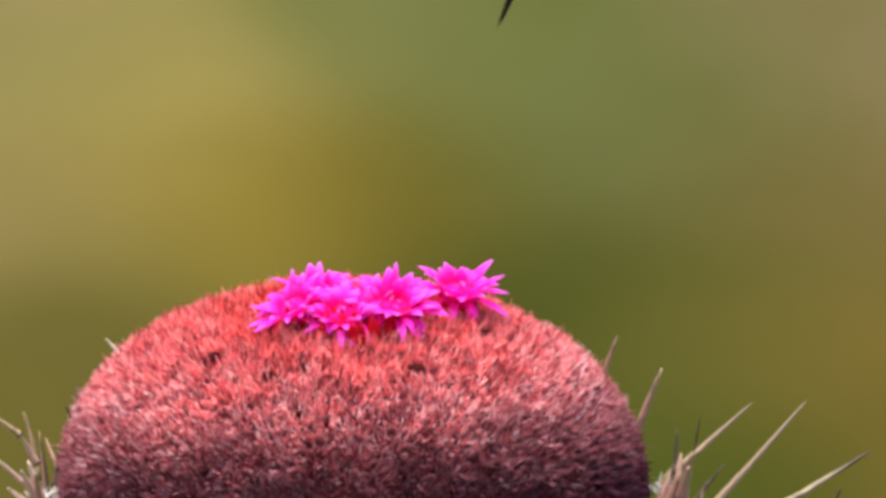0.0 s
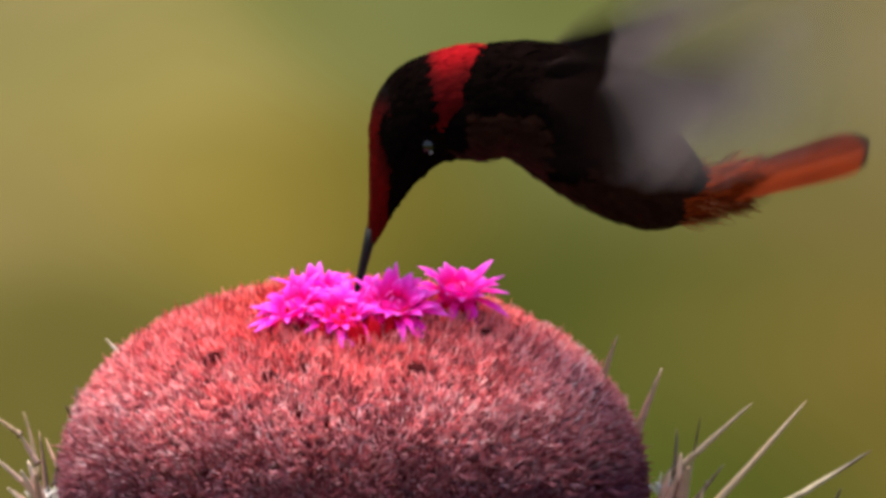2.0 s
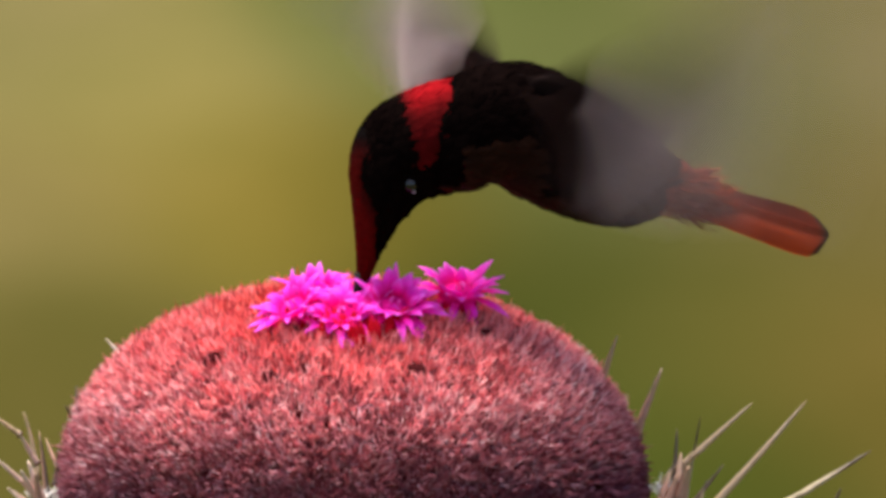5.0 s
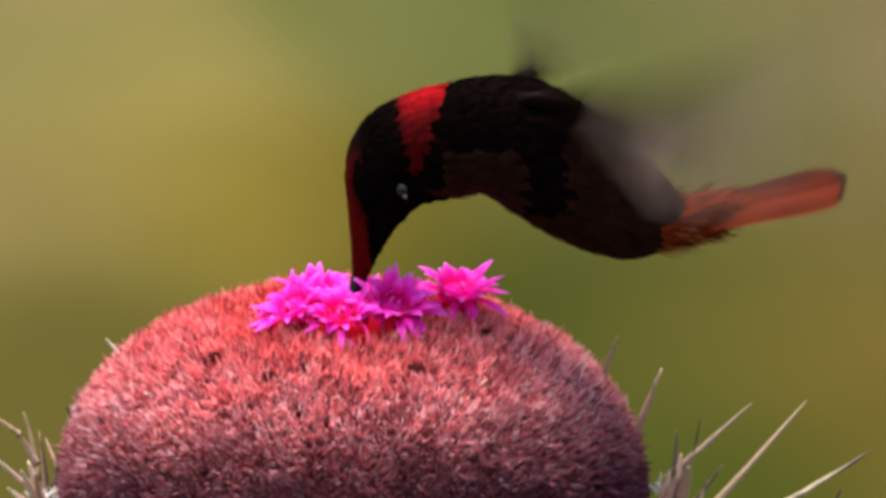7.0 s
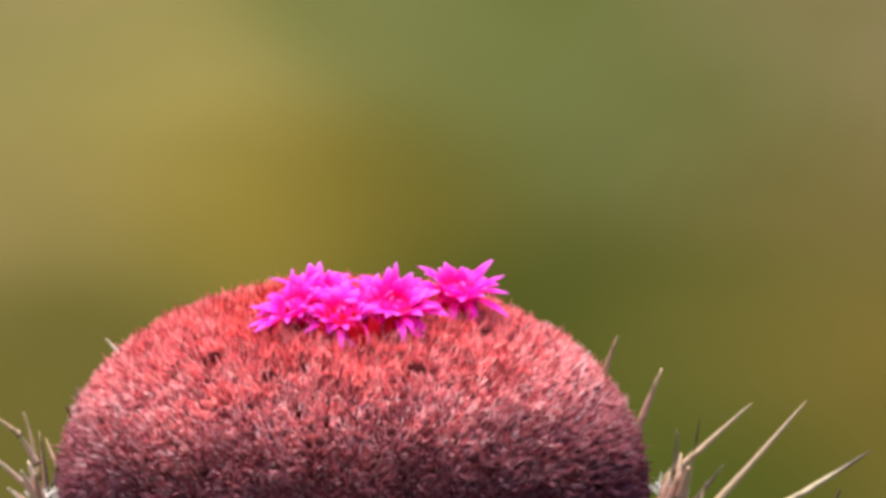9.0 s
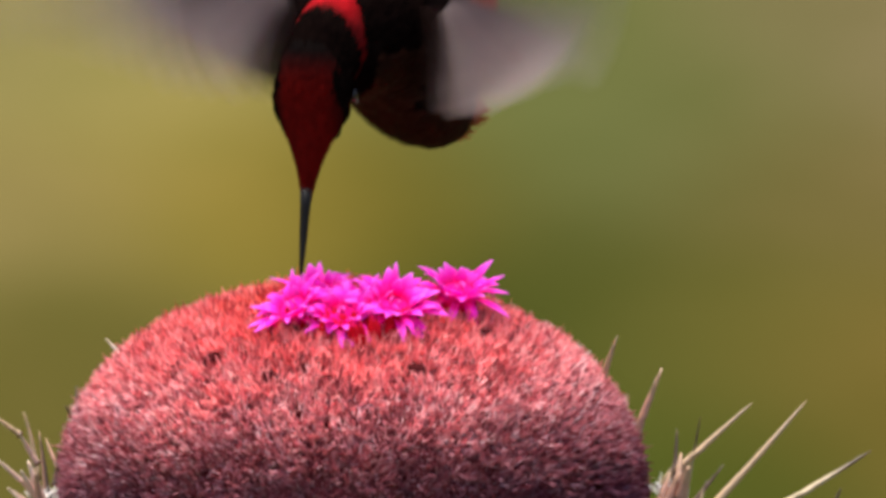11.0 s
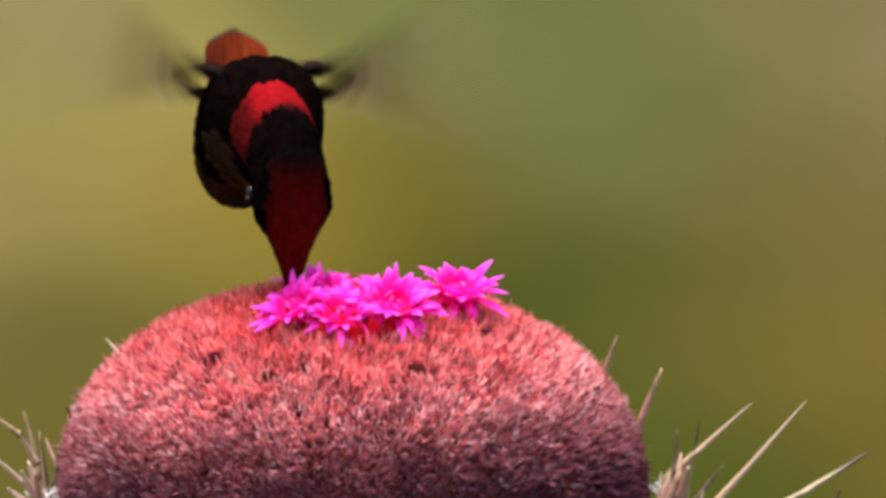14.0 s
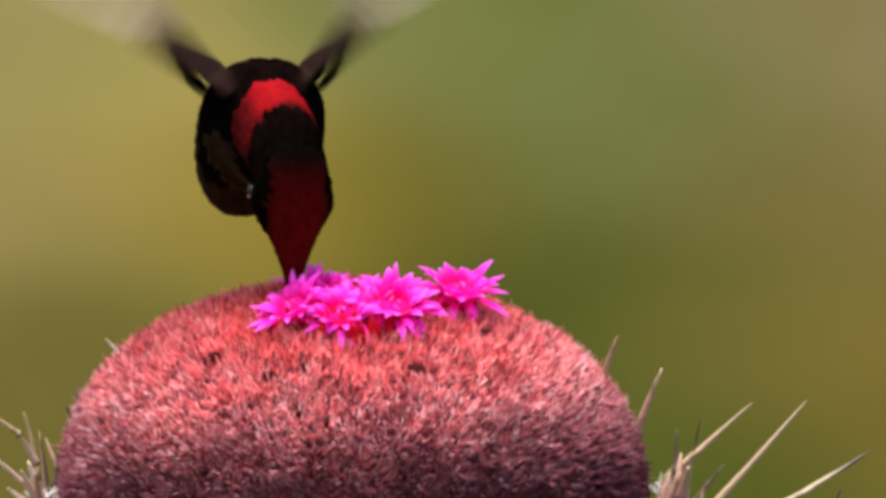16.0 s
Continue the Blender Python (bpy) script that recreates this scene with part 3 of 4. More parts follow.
def build_wing(bird, side, mats):
    """A long narrow wing: dark arm and coverts, ten primaries and six secondaries. side: -1 for the left one."""
    bm = bmesh.new()
    rings = []
    for y, x0, x1, th in ((-50, 0, 36, 9), (0, -12, 44, 14), (40, -17, 50, 12), (70, -19, 50, 10), (105, -17, 42, 8), (135, -13, 32, 6), (170, -7, 22, 4), (210, 0, 14, 3)):
        n = 20
        ring = []
        for k in range(n):
            a = k * math.tau / n
            fx = (1 - math.cos(a)) / 2
            ring.append(Vector(((x0 + (x1 - x0) * fx) * U, side * y * U, (th * math.sin(a) * (1 - fx * 0.8) + 5 * math.sin(fx * 3.1)) * U)))
        rings.append(ring)
    loft(bm, rings)
    wing = part("wing", bm, mats["dark"], bird, "dark-shouldered wing with grey-brown see-through flight feathers")
    rng = random.Random(3)
    # primaries fan out from the wrist
    for i in range(10):
        f = i / 9
        length = (520 - 305 * f ** 0.62) * U
        data = mats["primary"][min(i // 3, 2)]
        turn = 2.5 + 42 * f ** 1.5
        m = pose((4 + 10 * f) * U, side * (138 - 46 * f) * U, (-2.0 * i) * U, 0, 0, 0)
        m = m @ Matrix.Rotation(radians(-side * turn), 4, "Z") @ Matrix.Diagonal((1, side, 1, 1)) @ Matrix.Diagonal((1, length / 0.036, 1, 1))
        part("primary_feather", mats["inner"] if i == 9 else data, mats["vane"] if i == 9 else mats["lead"] if i < 3 else mats["vane"], wing, m=m)
    for i in range(8):
        f = i / 7
        m = pose((20 - 4 * f) * U, side * (88 - 94 * f ** 0.8) * U, (-21 - 1.5 * i) * U)
        m = m @ Matrix.Rotation(radians(-side * (65 + 29 * f ** 0.6)), 4, "Z") @ Matrix.Diagonal((1, side, 1, 1)) @ Matrix.Diagonal((1, (186 - 26 * f) * U / 0.036, 1, 1))
        part("secondary_feather", mats["outer_secondary"] if i < 1 else mats["secondary"], mats["umber"] if i < 1 else mats["dusk"], wing, m=m)
    # coverts over the feather roots
    for row, (count, y0, y1, length, x) in enumerate(((7, 5, 90, 85, 36), (9, 5, 125, 56, 12))):
        for i in range(count):
            f = i / (count - 1)
            m = pose(x * U, side * (y0 + (y1 - y0) * f) * U, (14 + 4 * row) * U * (1 - 0.5 * f))
            m = m @ Matrix.Rotation(radians(-side * (82 - 48 * f) + rng.uniform(-4, 4)), 4, "Z") @ Matrix.Diagonal((0.9, side, 1, 1)) @ Matrix.Diagonal((1, length * U / 0.036, 1, 1))
            part("covert_feather", mats["covert_feather"], mats["covert"], wing, m=m)
    return wing


def build_bird():
    bird = new("hummingbird")
    tagged(bird, "dark hummingbird with ruby nape and rufous tail hovering", "bird")
    back = plumage_material("back_plumage", (0.0022, 0.0012, 0.0011), (0.0052, 0.0027, 0.0023), 900, 1.0, 0.0, 0.0)
    breast = plumage_material("breast_plumage", (0.014, 0.0040, 0.0024), (0.028, 0.0082, 0.0048), 900, 0.8, 0.0, 0.03)
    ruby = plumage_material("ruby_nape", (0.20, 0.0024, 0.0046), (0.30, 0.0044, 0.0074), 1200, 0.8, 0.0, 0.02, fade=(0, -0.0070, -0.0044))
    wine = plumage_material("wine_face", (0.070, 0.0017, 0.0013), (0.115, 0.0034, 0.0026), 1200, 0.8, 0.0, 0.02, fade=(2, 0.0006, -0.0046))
    rump = plumage_material("vent_plumage", (0.12, 0.0145, 0.0030), (0.25, 0.034, 0.0065), 800, 0.9, 0.0, 0.02)
    horn = Mat("bill_horn").set((0.010, 0.009, 0.009), 0.55, 0.0, 0.1).m

    # trunk
    rings = swept(BODY_ROWS, box=0.88)
    def dress(name, rings, cond, mat, size, lift, parent, label, seed, way=1):
        v, f = scales(rings, size, lift, way, seed)
        fs = [q for q in f if cond(v[q[0]] if q[0] % 5 == 0 else v[q[0] - q[0] % 5])]
        return tagged(part(name, soup(name, v, fs), mat, parent, label, smooth=False), kind="stuff")

    def under(p):
        x, y = 795 + p.x / U + 14 * noise.noise(p * 180), 249 - p.z / U + 14 * noise.noise(p * 190)
        return x < 1150 and (y > 355 + 0.2 * (x - 890) or x > 975 and y > 215 + 0.42 * (x - 975))

    def throat(p):
        x, y = 795 + p.x / U, 249 - p.z / U
        n = 16 * noise.noise(p * 200)
        return 760 < x + n < 900 and y + n > 262

    def vent(p):
        x = 795 + p.x / U
        return x > 1205 or 1150 < x and (249 - p.z / U) > 402 - 0.9 * max(0.0, x - 1180)

    copper = plumage_material("copper_throat", (0.012, 0.0034, 0.0015), (0.025, 0.0070, 0.0030), 1000, 0.7, 0.1, 0.05)
    bm = bmesh.new()
    loft(bm, rings)
    for fc in bm.faces:
        c = fc.calc_center_median()
        fc.material_index = 3 if vent(c) else 1 if throat(c) else 2 if under(c) else 0
    part("body", bm, (back, copper, breast, rump), bird, "blackish brown body")
    dress("back_feathers", rings, lambda p: not under(p) and not vent(p) and not throat(p), back, 0.0019, 0.00012, bird, "blackish back feathers", 1)
    dress("throat_feathers", rings, throat, copper, 0.0017, 0.0002, bird, "dark coppery throat feathers", 7)
    dress("breast_feathers", rings, lambda p: under(p) and not throat(p), breast, 0.0019, 0.00022, bird, "dark copper breast feathers", 2)
    dress("vent_feathers", rings, vent, rump, 0.0024, 0.0003, bird, "pale rufous vent feathers", 3)
    downy = plumage_material("vent_down", (0.22, 0.050, 0.018), (0.42, 0.145, 0.070), 800, 0.9, 0.0, 0.02)
    tagged(part("vent_down", wisps(rings, lambda p: vent(p) and p.z < plan(0, 405).z, 260, 0.0030, 0.10, 12), downy, bird, "pale wispy vent down", smooth=False), kind="stuff")
    # head, which turns on the neck
    rings = swept(HEAD_ROWS, wedge=0.5)
    bm = bmesh.new()
    loft(bm, rings)
    def nape(p):
        x, y = 795 + p.x / U, 249 - p.z / U
        edge = 684 + max(0.0, y - 150) * 0.22
        return edge < x < 822 - max(0.0, y - 175) * 0.72 and y < 300

    def face(p):
        x, y = 795 + p.x / U, 249 - p.z / U
        # sides of the face left black, the missing sheen put into the colour
        return y > 240 and x < 635 + 0.10 * (y - 258) and abs(p.y) < (52 + 14 * noise.noise(p * 300)) * U

    for fc in bm.faces:
        c = fc.calc_center_median()
        fc.material_index = 1 if nape(c) else 2 if face(c) else 0
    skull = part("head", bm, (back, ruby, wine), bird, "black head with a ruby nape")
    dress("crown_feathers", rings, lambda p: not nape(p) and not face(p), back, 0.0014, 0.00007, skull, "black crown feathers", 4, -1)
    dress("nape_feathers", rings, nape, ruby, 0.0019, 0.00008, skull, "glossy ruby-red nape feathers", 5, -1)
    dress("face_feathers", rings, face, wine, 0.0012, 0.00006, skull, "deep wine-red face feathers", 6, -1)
    line = [plan(632, 490), plan(628, 520), plan(621, 565), plan(615, 605), plan(609, 640)]
    bm = tube(line, [11 * U, 9.5 * U, 7.5 * U, 5.5 * U, 2.5 * U], 12)
    part("bill", bm, horn, skull, "slender black bill")
    for s in (-1, 1):
        c = plan(712, 328) + Vector((0, s * 60 * U, 0))
        eye = part("eye", ball(11 * U, (1, 0.6, 1), 16), Mat("eye_gloss").set((0.004, 0.003, 0.003), 0.05).m, skull, m=Matrix.Translation(c))
        # small pale cone, a highlight of the eye painted as a solid speck
        bm = bmesh.new()
        bmesh.ops.create_cone(bm, segments=10, radius1=3 * U, radius2=1 * U, depth=4 * U, cap_ends=True)
        part("eye_spot", bm, Mat("eye_glint_pale").set((0.24, 0.24, 0.25), 0.8).m, skull, "pale stand-in for the glint of the eye",
             m=Matrix.Translation(c + Vector((6 * U, s * 3 * U, -12 * U))) @ Matrix.Rotation(radians(-s * 90), 4, "X"))

    # tail: a narrow fan of rufous feathers with dark ends
    tail = new("tail")
    tail.parent = bird
    fan = [feather_mesh(0.0229, 0.0032, 0.0, 0.80)]
    rufous = vane_material("rufous_vane", (0.075, 0.0085, 0.002), (0.26, 0.037, 0.008), 0.4, 0.0, 0.8, edge=(0.045, 0.005, 0.0015), spec=0.03, streaks=True)
    # dark band near the feather ends
    rm = rufous.node_tree
    tc = rm.nodes.new("ShaderNodeTexCoord")
    sp = rm.nodes.new("ShaderNodeSeparateXYZ")
    rm.links.new(tc.outputs["Object"], sp.inputs[0])
    mr = rm.nodes.new("ShaderNodeMapRange")
    for i, v in enumerate((0.0214, 0.0225, 0.0, 1.0)):
        mr.inputs[i + 1].default_value = v
    rm.links.new(sp.outputs[1], mr.inputs[0])
    for node in [n for n in rm.nodes if n.bl_idname in ("ShaderNodeBsdfPrincipled", "ShaderNodeBsdfTranslucent")]:
        sock = node.inputs[0]
        src = sock.links[0].from_socket
        mx = rm.nodes.new("ShaderNodeMix")
        mx.data_type = "RGBA"
        rm.links.new(mr.outputs[0], mx.inputs[0])
        rm.links.new(src, mx.inputs[6])
        mx.inputs[7].default_value = (0.03, 0.018, 0.014, 1)
        rm.links.new(mx.outputs[2], sock)
    for i in range(10):
        f = (i - 4.5) / 4.5
        m = pose(-10 * U, f * 14 * U, (10 - abs(f) * 12) * U, 0, 0, -90 + f * 4.5) @ Matrix.Rotation(radians(f * 12), 4, "Y")
        m = m @ Matrix.Diagonal((1, 1.0 - 0.05 * abs(f), 1, 1))
        part("tail_feather", fan[0], rufous, tail, m=m)
    rings = []
    for x, z, r in catmull(((-40, 4, 40), (0, 0, 45), (60, -2, 38), (120, -3, 25), (180, -1, 6)), 4):
        rings.append([Vector((x * U, r * U * math.cos(k * math.tau / 20), (z + 0.8 * r * math.sin(k * math.tau / 20)) * U)) for k in range(20)])
    bm = bmesh.new()
    loft(bm, rings)
    coverts = part("tail_coverts", bm, rump, tail)
    tagged(part("covert_down", wisps(rings, lambda p: p.x < 110 * U, 900, 0.0036, 0.02, 9), rump, coverts, "soft rufous tail coverts", smooth=False), kind="stuff")
    tagged(tail, "rufous tail feathers with dark tips")

    vane = vane_material("wing_vane", (0.43, 0.325, 0.290), (0.61, 0.475, 0.445), 0.22, 0.30, edge=(0.20, 0.14, 0.14))
    shoulder = plumage_material("shoulder_plumage", (0.006, 0.003, 0.0026), (0.018, 0.0088, 0.0074), 900, 0.8, 0.0, 0.03)
    mats = {"dark": shoulder, "vane": vane, "dusk": vane_material("dusky_vane", (0.019, 0.0088, 0.0074), (0.043, 0.0215, 0.0180), 0.4, 0.24, 0.9, spec=0.02),
            "lead": vane_material("leading_vane", (0.26, 0.20, 0.19), (0.42, 0.34, 0.33), 0.22, 0.32, edge=(0.09, 0.065, 0.07)),
            "covert": vane_material("covert_vane", (0.010, 0.0052, 0.0044), (0.028, 0.0145, 0.0125), 0.35, 0.2, 0.85, spec=0.03),
            "inner": feather_mesh(0.036, 0.0068, 0.0004, 0.82),
            "umber": vane_material("umber_vane", (0.20, 0.145, 0.138), (0.30, 0.225, 0.215), 0.3, 0.2, 0.85, spec=0.03),
            "outer_secondary": feather_mesh(0.036, 0.0048, 0.0, 0.85),
            "secondary": feather_mesh(0.036, 0.0050, 0.0, 0.85), "covert_feather": feather_mesh(0.036, 0.0050, 0.0010, 0.66),
            "primary": [feather_mesh(0.036, w, b, e) for w, b, e in ((0.0042, 0.0016, 0.6), (0.0050, 0.0010, 0.66), (0.0064, 0.0004, 0.75))]}
    wings = {s: build_wing(bird, s, mats) for s in (-1, 1)}
    return bird, skull, tail, wings


bird, bird_head, bird_tail, bird_wings = build_bird()
ROOTS = {-1: plan(932, 166) + Vector((0, -92 * U, 0)), 1: plan(932, 166) + Vector((0, 92 * U, 0))}
TAIL_ROOT = plan(1180, 402)

# Flight: seconds; neck joint across, down, depth; trunk yaw, pitch, roll; head yaw, pitch, roll; tail yaw, pitch, roll;
# trunk shifted from the neck joint, across and down.
FLIGHT = (
    (0.0, 1156, -298, -212, 0, 3, 0, 0, 13, 0, 0, -12, 20, 0, 0),
    (0.3, 1067, -141, -212, 0, 6, 0, 0, 13, 0, 0, -4, 20, 0, 10),
    (0.4, 1046, -100, -212, 0, 18, 0, 0, 13, 0, 0, 8, 20, 0, 18),
    (0.5, 1041, -58, -212, 0, 26, 0, 0, 13, 0, 0, 27, 34, -8, 34),
    (1.0, 1036, -28, -212, 0, 29, 0, 0, 13, 0, 0, 37, 20, -38, 46),
    (1.5, 960, 56, -212, 0, 14, 0, 0, 15.5, 0, 0, 28, 12, -48, 16),
    (1.7, 868, 128, -203, 3, 7, 0, 3, 8, 0, 3, 0, 25, 0, 8),
    (1.8, 852, 162, -196, 5, 3, 0, 5, 6, 0, 5, -18, 28, 0, 6),
    (2.0, 842, 178, -196, 5, 2, 0, 5, 5, 0, 5, -15, 32, 0, 6),
    (2.5, 796, 228, -187, 13, 4, 0, 8, 0, 0, 25, -2, 16, 0, 10),
    (3.0, 790, 226, -150, 48, -5, 0, 20, 0, 0, 74, -8, 20, 25, -6),
    (3.5, 795, 230, -156, 52, -6, 0, 18, 0, 0, 88, 0, 0, 28, -15),
    (4.0, 797, 240, -181, 52, -14, 0, 10, 0, 0, 46, 42, 60, 28, -6),
    (4.5, 797, 240, -187, 38, -12, 0, 8, 0, 0, 25, 40, 70, 20, 0),
    (5.3, 800, 240, -187, 20, -3, 0, 8, 0, 0, 15, 10, 31, 0, 0),
    (6.3, 795, 252, -212, 5, 0, 0, 0, 0, 0, 5, -15, 32, 0, 0),
    (6.5, 795, 255, -212, 0, 0, 0, 0, 0, 0, 0, -12, 32, 0, 0),
    (7.0, 795, 249, -212, 8, 0, 0, 0, 0, 0, 8, -12, 32, 0, 0),
    (7.5, 800, 252, -196, 15, -3, 0, 5, 0, 0, 20, -12, 30, 0, 0),
    (7.7, 800, 244, -196, 18, -5, 0, 5, 0, 0, 22, -22, 25, 0, 0),
    (7.8, 830, 120, -196, 25, 20, 0, 5, 12, 0, 15, 0, 25, 0, 0),
    (7.9, 800, 0, -212, 12, 34, 0, 15, 13, 0, 8, 8, 20, 0, 0),
    (8.0, 812, -90, -212, 0, 40, 0, 45, 40, 0, 0, 26, 40, 0, 0),
    (8.2, 790, -265, -190, 0, 40, 0, 20, 50, 0, 0, 62, 40, 0, 0),
    (8.5, 757, -468, -150, 0, 40, 0, 0, 50, 0, 0, 28, 20, 0, 0),
    (9.0, 560, -1900, 500, 0, 40, 0, 0, 50, 0, 0, 25, 8, 0, 0),
    (9.4, 500, -1900, 700, 5, 40, 0, 5, 50, 0, 5, 25, 8, 0, 0),
    (9.9, 560, -1200, 500, 20, 25, 0, 20, 35, 0, 20, 0, 8, 0, 0),
    (10.6, 645, -120, -60, 50, 5, 0, 50, 10, 0, 70, -20, 8, 0, 0),
    (11.3, 568, 112, -40, 65, 0, 0, 82, 0, 0, 86, -50, 0, 24, 0),
    (11.5, 568, 116, -40, 65, 0, 0, 84, 0, 0, 86, -51, 0, 26, 0),
    (12.0, 555, 150, -40, 56, -16, 0, 84, 0, 0, 110, -30, 0, 30, -8),
    (12.5, 499, 226, -40, 75, -22, 6, 97, -8, 0, 86, -40, 0, 22, 0),
    (13.0, 479, 230, -40, 104, -15, 8, 107, -6, 0, 98, -38, 0, 8, 0),
    (13.5, 481, 236, -40, 102, -11, 0, 108, -6, 0, 96, -36, 0, 8, 0),
    (14.0, 478, 241, -40, 101, -8, 0, 108, -6, 0, 92, -38, 0, 8, 0),
    (14.5, 480, 236, -40, 101, -9, 0, 108, -6, 0, 90, -42, 0, 10, 0),
    (15.0, 482, 236, -40, 101, -9, 0, 108, -6, 0, 93, -38, 0, 8, 0),
    (15.5, 481, 237, -40, 101, -8, 0, 108, -6, 0, 93, -37, 0, 8, 0),
    (16.0, 480, 239, -40, 101, -5, 0, 108, -6, 0, 96, -8, 0, 8, 0),
)

# Wing beats: seconds; for the left and then the right wing the way of the span and of the chord
# (across, up, away from the eye), and how far the wing sweeps in a thirtieth of a second.
BEATS = (
    (0.0, (1, 0.5, -0.3), (0.3, -1, 0.2), 45, (-1, 0.3, 0.6), (0.2, -1, 0), 45),
    (0.5, (1, 0.15, -0.3), (0.1, -0.95, 0.2), 44, (-0.5, 0.6, 0.6), (0.2, -0.6, 0.8), 55),
    (1.0, (1, -0.08, -0.15), (0.1, -0.95, -0.1), 26, (-0.95, 0.04, 0.3), (0.1, -0.95, 0.1), 22),
    (1.5, (1, 0.12, -0.4), (0.1, -0.95, 0.0), 36, (0.3, 0.6, 0.8), (0.5, -0.3, 0.8), 55),
    (2.0, (1, 0.15, -0.3), (0.1, -0.95, 0.3), 30, (0.8, 0.4, 0.7), (0.4, -0.5, 0.8), 25),
    (2.5, (1, 0.26, -0.2), (0.15, -0.8, 0.6), 5, (-0.6, 0.2, 0.8), (0.2, -0.3, 0.9), 45),
    (3.0, (0.5, -0.44, -0.74), (-0.1, -0.15, 0.9), 4, (-1, 0.33, 0.2), (0.3, -0.9, 0.4), 4),
    (3.5, (0.57, -0.56, -0.6), (-0.1, -0.1, 0.95), 7, (-1, 0.32, 0.2), (0.2, -0.9, 0.4), 6),
    (4.0, (1, 0.24, -0.3), (0.1, -0.95, 0.15), 36, (-0.95, 0.27, 0.3), (-0.1, -0.95, 0.15), 36),
    (6.5, (1, 0.02, -0.25), (0.05, -0.6, 0.7), 30, (0.4, 0.7, 0.6), (0.15, -0.1, 0.95), 60),
    (7.0, (1, -0.02, -0.25), (0.05, -0.6, 0.7), 30, (0.4, 0.7, 0.6), (0.15, -0.1, 0.95), 60),
    (7.5, (1, 0.08, -0.3), (0.05, -0.16, 1), 4, (-1, 0.02, 0.3), (0.05, -0.1, 1), 4),
    (8.0, (0.9, 0.15, -0.4), (0.3, -0.8, 0.6), 50, (-0.9, 0.35, 0.5), (0.2, -0.6, 0.7), 50),
    (8.5, (0.12, -1, -0.3), (-0.8, -0.1, 0.5), 30, (-0.3, 0.6, 0.8), (0.5, -0.4, 0.5), 45),
    (9.0, (0.9, 0.3, -0.4), (0.3, -1, 0.2), 45, (-0.9, 0.2, 0.5), (0.2, -1, 0.3), 45),
    (11.5, (0.4, -0.1, -0.9), (-0.2, -0.9, 0.4), 6, (-1, 0.24, 0.1), (0.1, -1, 0.1), 4),
    (12.0, (0.47, -0.02, -0.88), (-0.05, -1, 0.1), 14, (-1, -0.2, 0.1), (0.1, -1, 0.2), 10),
    (12.5, (1, -0.43, -0.25), (-0.4, -0.55, 0.65), 3, (-1, 0.22, 0.1), (0.1, -0.6, 0.75), 4),
    (13.0, (1, 0.02, -0.3), (0, -1, -0.12), 6, (-1, 0.62, 0.4), (-0.2, -1, 0.05), 8),
    (13.5, (0.80, 0.60, 0.1), (0.30, -0.48, -0.40), 40, (-0.70, 0.70, 0.2), (-0.30, -0.42, -0.40), 40),
    (14.0, (1, 0.1, 0.5), (0, -0.15, 1), 45, (-1, 0.3, 0.5), (0, -0.15, 1), 45),
    (14.5, (1, 0.07, -0.1), (0, -0.5, 0.85), 3, (-1, 0.03, 0.1), (0, -0.5, 0.85), 3),
    (15.0, (1, 0.05, -0.1), (0, -1, -0.18), 2.5, (-1, 0.06, 0.1), (0, -1, -0.18), 2.5),
    (15.5, (1, 0.1, -0.1), (0, -0.95, 0.25), 14, (-1, 0.1, 0.1), (0, -0.95, 0.25), 14),
    (16.0, (0.62, 0.78, 0.1), (0.14, -0.14, -0.92), 28, (-0.70, 0.70, 0.1), (-0.16, -0.16, -0.88), 28),
)


def turn_of(yaw, pitch, roll):
    return pose(0, 0, 0, roll, pitch, yaw)


def flight_at(t):
    """The row of the flight plan at t, eased between its rows."""
    for a, b in zip(FLIGHT, FLIGHT[1:]):
        if a[0] <= t <= b[0]:
            s = (t - a[0]) / (b[0] - a[0])
            s = s * s * (3 - 2 * s)
            return [p + (q - p) * s for p, q in zip(a, b)]
    return list(FLIGHT[-1])


def bird_pose(r):
    return Matrix.Translation(board(r[1] + r[13], r[2] + r[14], r[3])) @ turn_of(r[4], r[5], r[6])


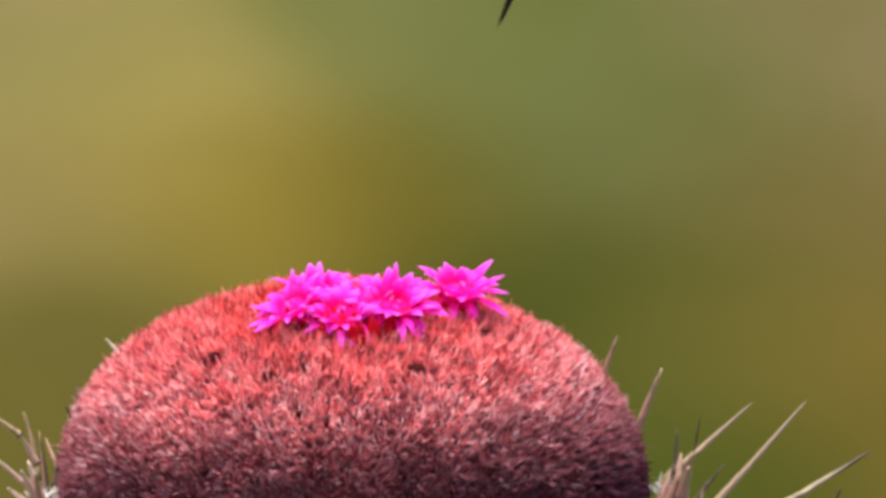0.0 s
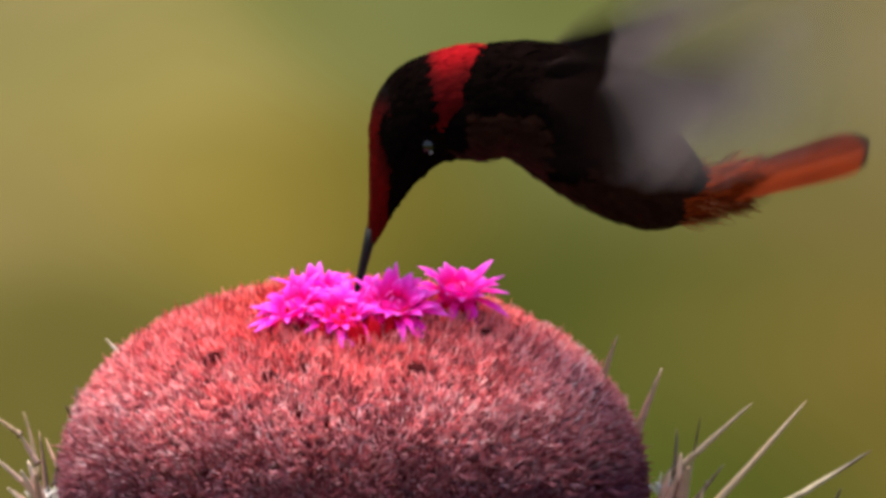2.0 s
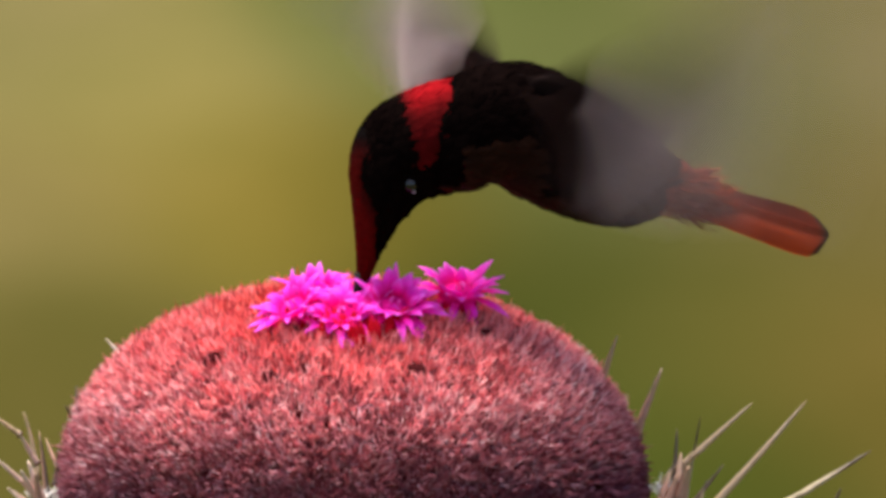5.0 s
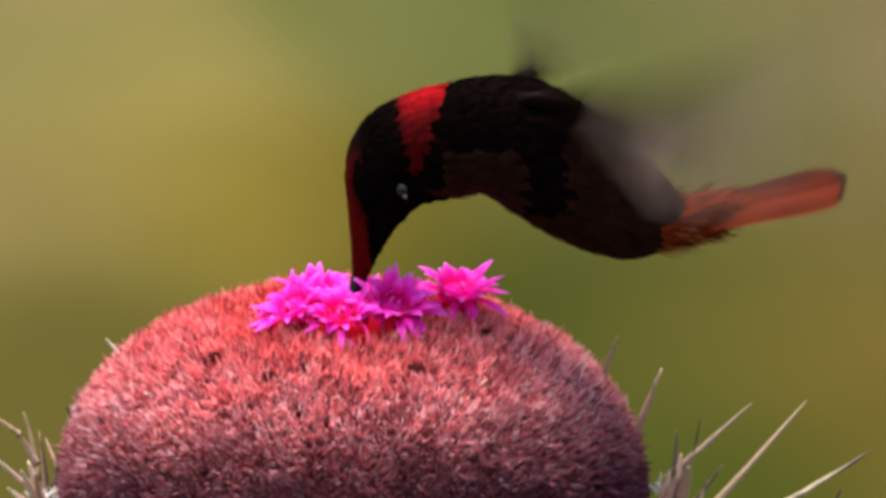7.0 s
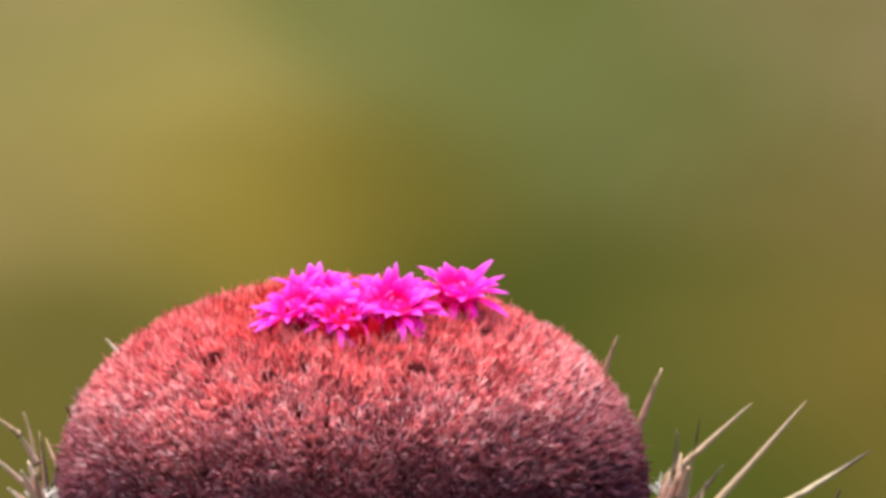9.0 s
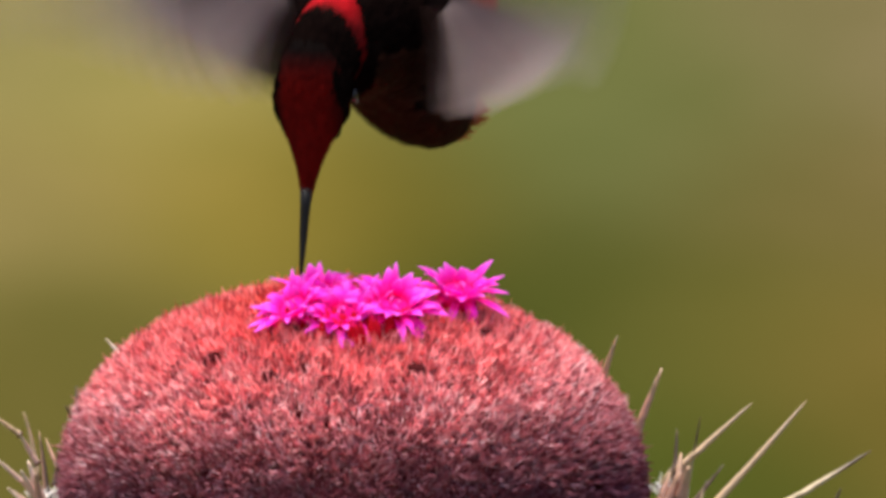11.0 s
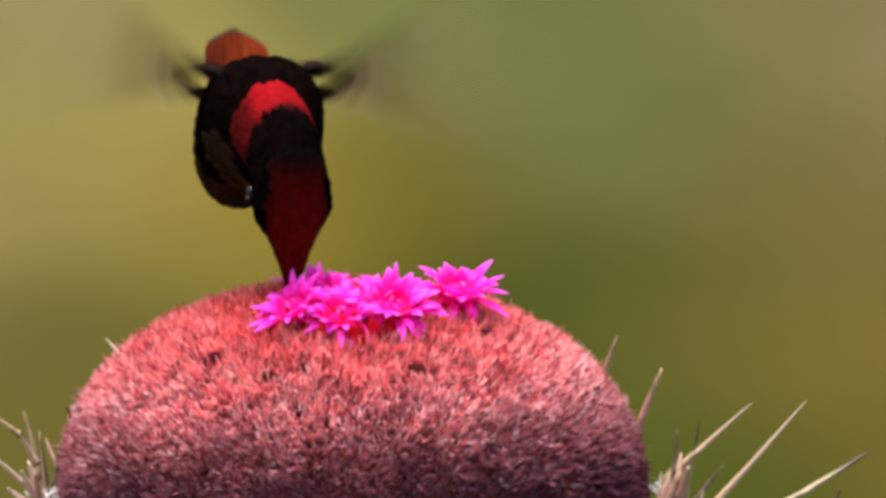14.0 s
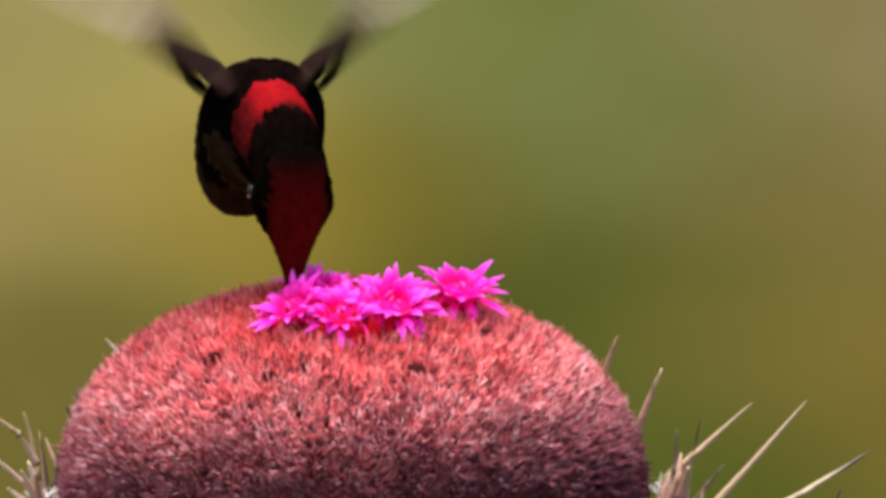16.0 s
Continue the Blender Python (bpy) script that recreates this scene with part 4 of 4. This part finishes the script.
def wing_turn(t, side, span, chord):
    """The wing's turn in the bird's space from its span and chord in the open."""
    out = (LEVEL * span[0] + UPWARD * span[1] + AHEAD * span[2]).normalized()
    back = LEVEL * chord[0] + UPWARD * chord[1] + AHEAD * chord[2]
    back = (back - out * back.dot(out)).normalized()
    y = out * side
    m = Matrix((back, y, back.cross(y))).transposed()
    return (bird_pose(flight_at(t)).to_3x3().inverted() @ m).to_quaternion()


def motions():
    walk(bird, [(r[0], bird_pose(r)) for r in FLIGHT])
    heads, tails = [], []
    for r in FLIGHT:
        inv = turn_of(r[4], r[5], r[6]).inverted()
        shift = (LEVEL * -r[13] + UPWARD * r[14]) * U
        heads.append((r[0], inv @ Matrix.Translation(shift) @ turn_of(r[7], r[8], r[9])))
    # the tail trembles with the wing beats
    for k in range(16 * FPS + 1):
        r = flight_at(k / FPS)
        shake = 2.2 * math.sin(math.tau * k / 5)
        tails.append((k / FPS, Matrix.Translation(TAIL_ROOT) @ turn_of(r[4], r[5], r[6]).inverted() @ turn_of(r[10], r[11] + shake, r[12])))
    walk(bird_head, heads)
    walk(bird_tail, tails)
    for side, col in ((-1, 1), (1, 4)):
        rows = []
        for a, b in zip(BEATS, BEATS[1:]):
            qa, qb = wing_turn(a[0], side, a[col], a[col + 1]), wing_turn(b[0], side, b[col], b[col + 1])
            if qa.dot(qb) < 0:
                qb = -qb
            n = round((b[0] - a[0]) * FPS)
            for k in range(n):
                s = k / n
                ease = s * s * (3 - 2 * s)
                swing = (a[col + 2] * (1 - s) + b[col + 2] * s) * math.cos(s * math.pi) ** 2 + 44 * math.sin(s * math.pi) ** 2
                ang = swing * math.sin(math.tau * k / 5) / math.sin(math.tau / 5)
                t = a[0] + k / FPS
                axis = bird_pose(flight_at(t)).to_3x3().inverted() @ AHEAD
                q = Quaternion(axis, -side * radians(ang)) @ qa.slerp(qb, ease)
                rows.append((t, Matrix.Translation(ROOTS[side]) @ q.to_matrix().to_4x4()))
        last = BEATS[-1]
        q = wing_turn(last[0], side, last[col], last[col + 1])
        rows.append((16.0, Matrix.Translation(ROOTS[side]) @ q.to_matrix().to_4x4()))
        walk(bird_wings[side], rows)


motions()
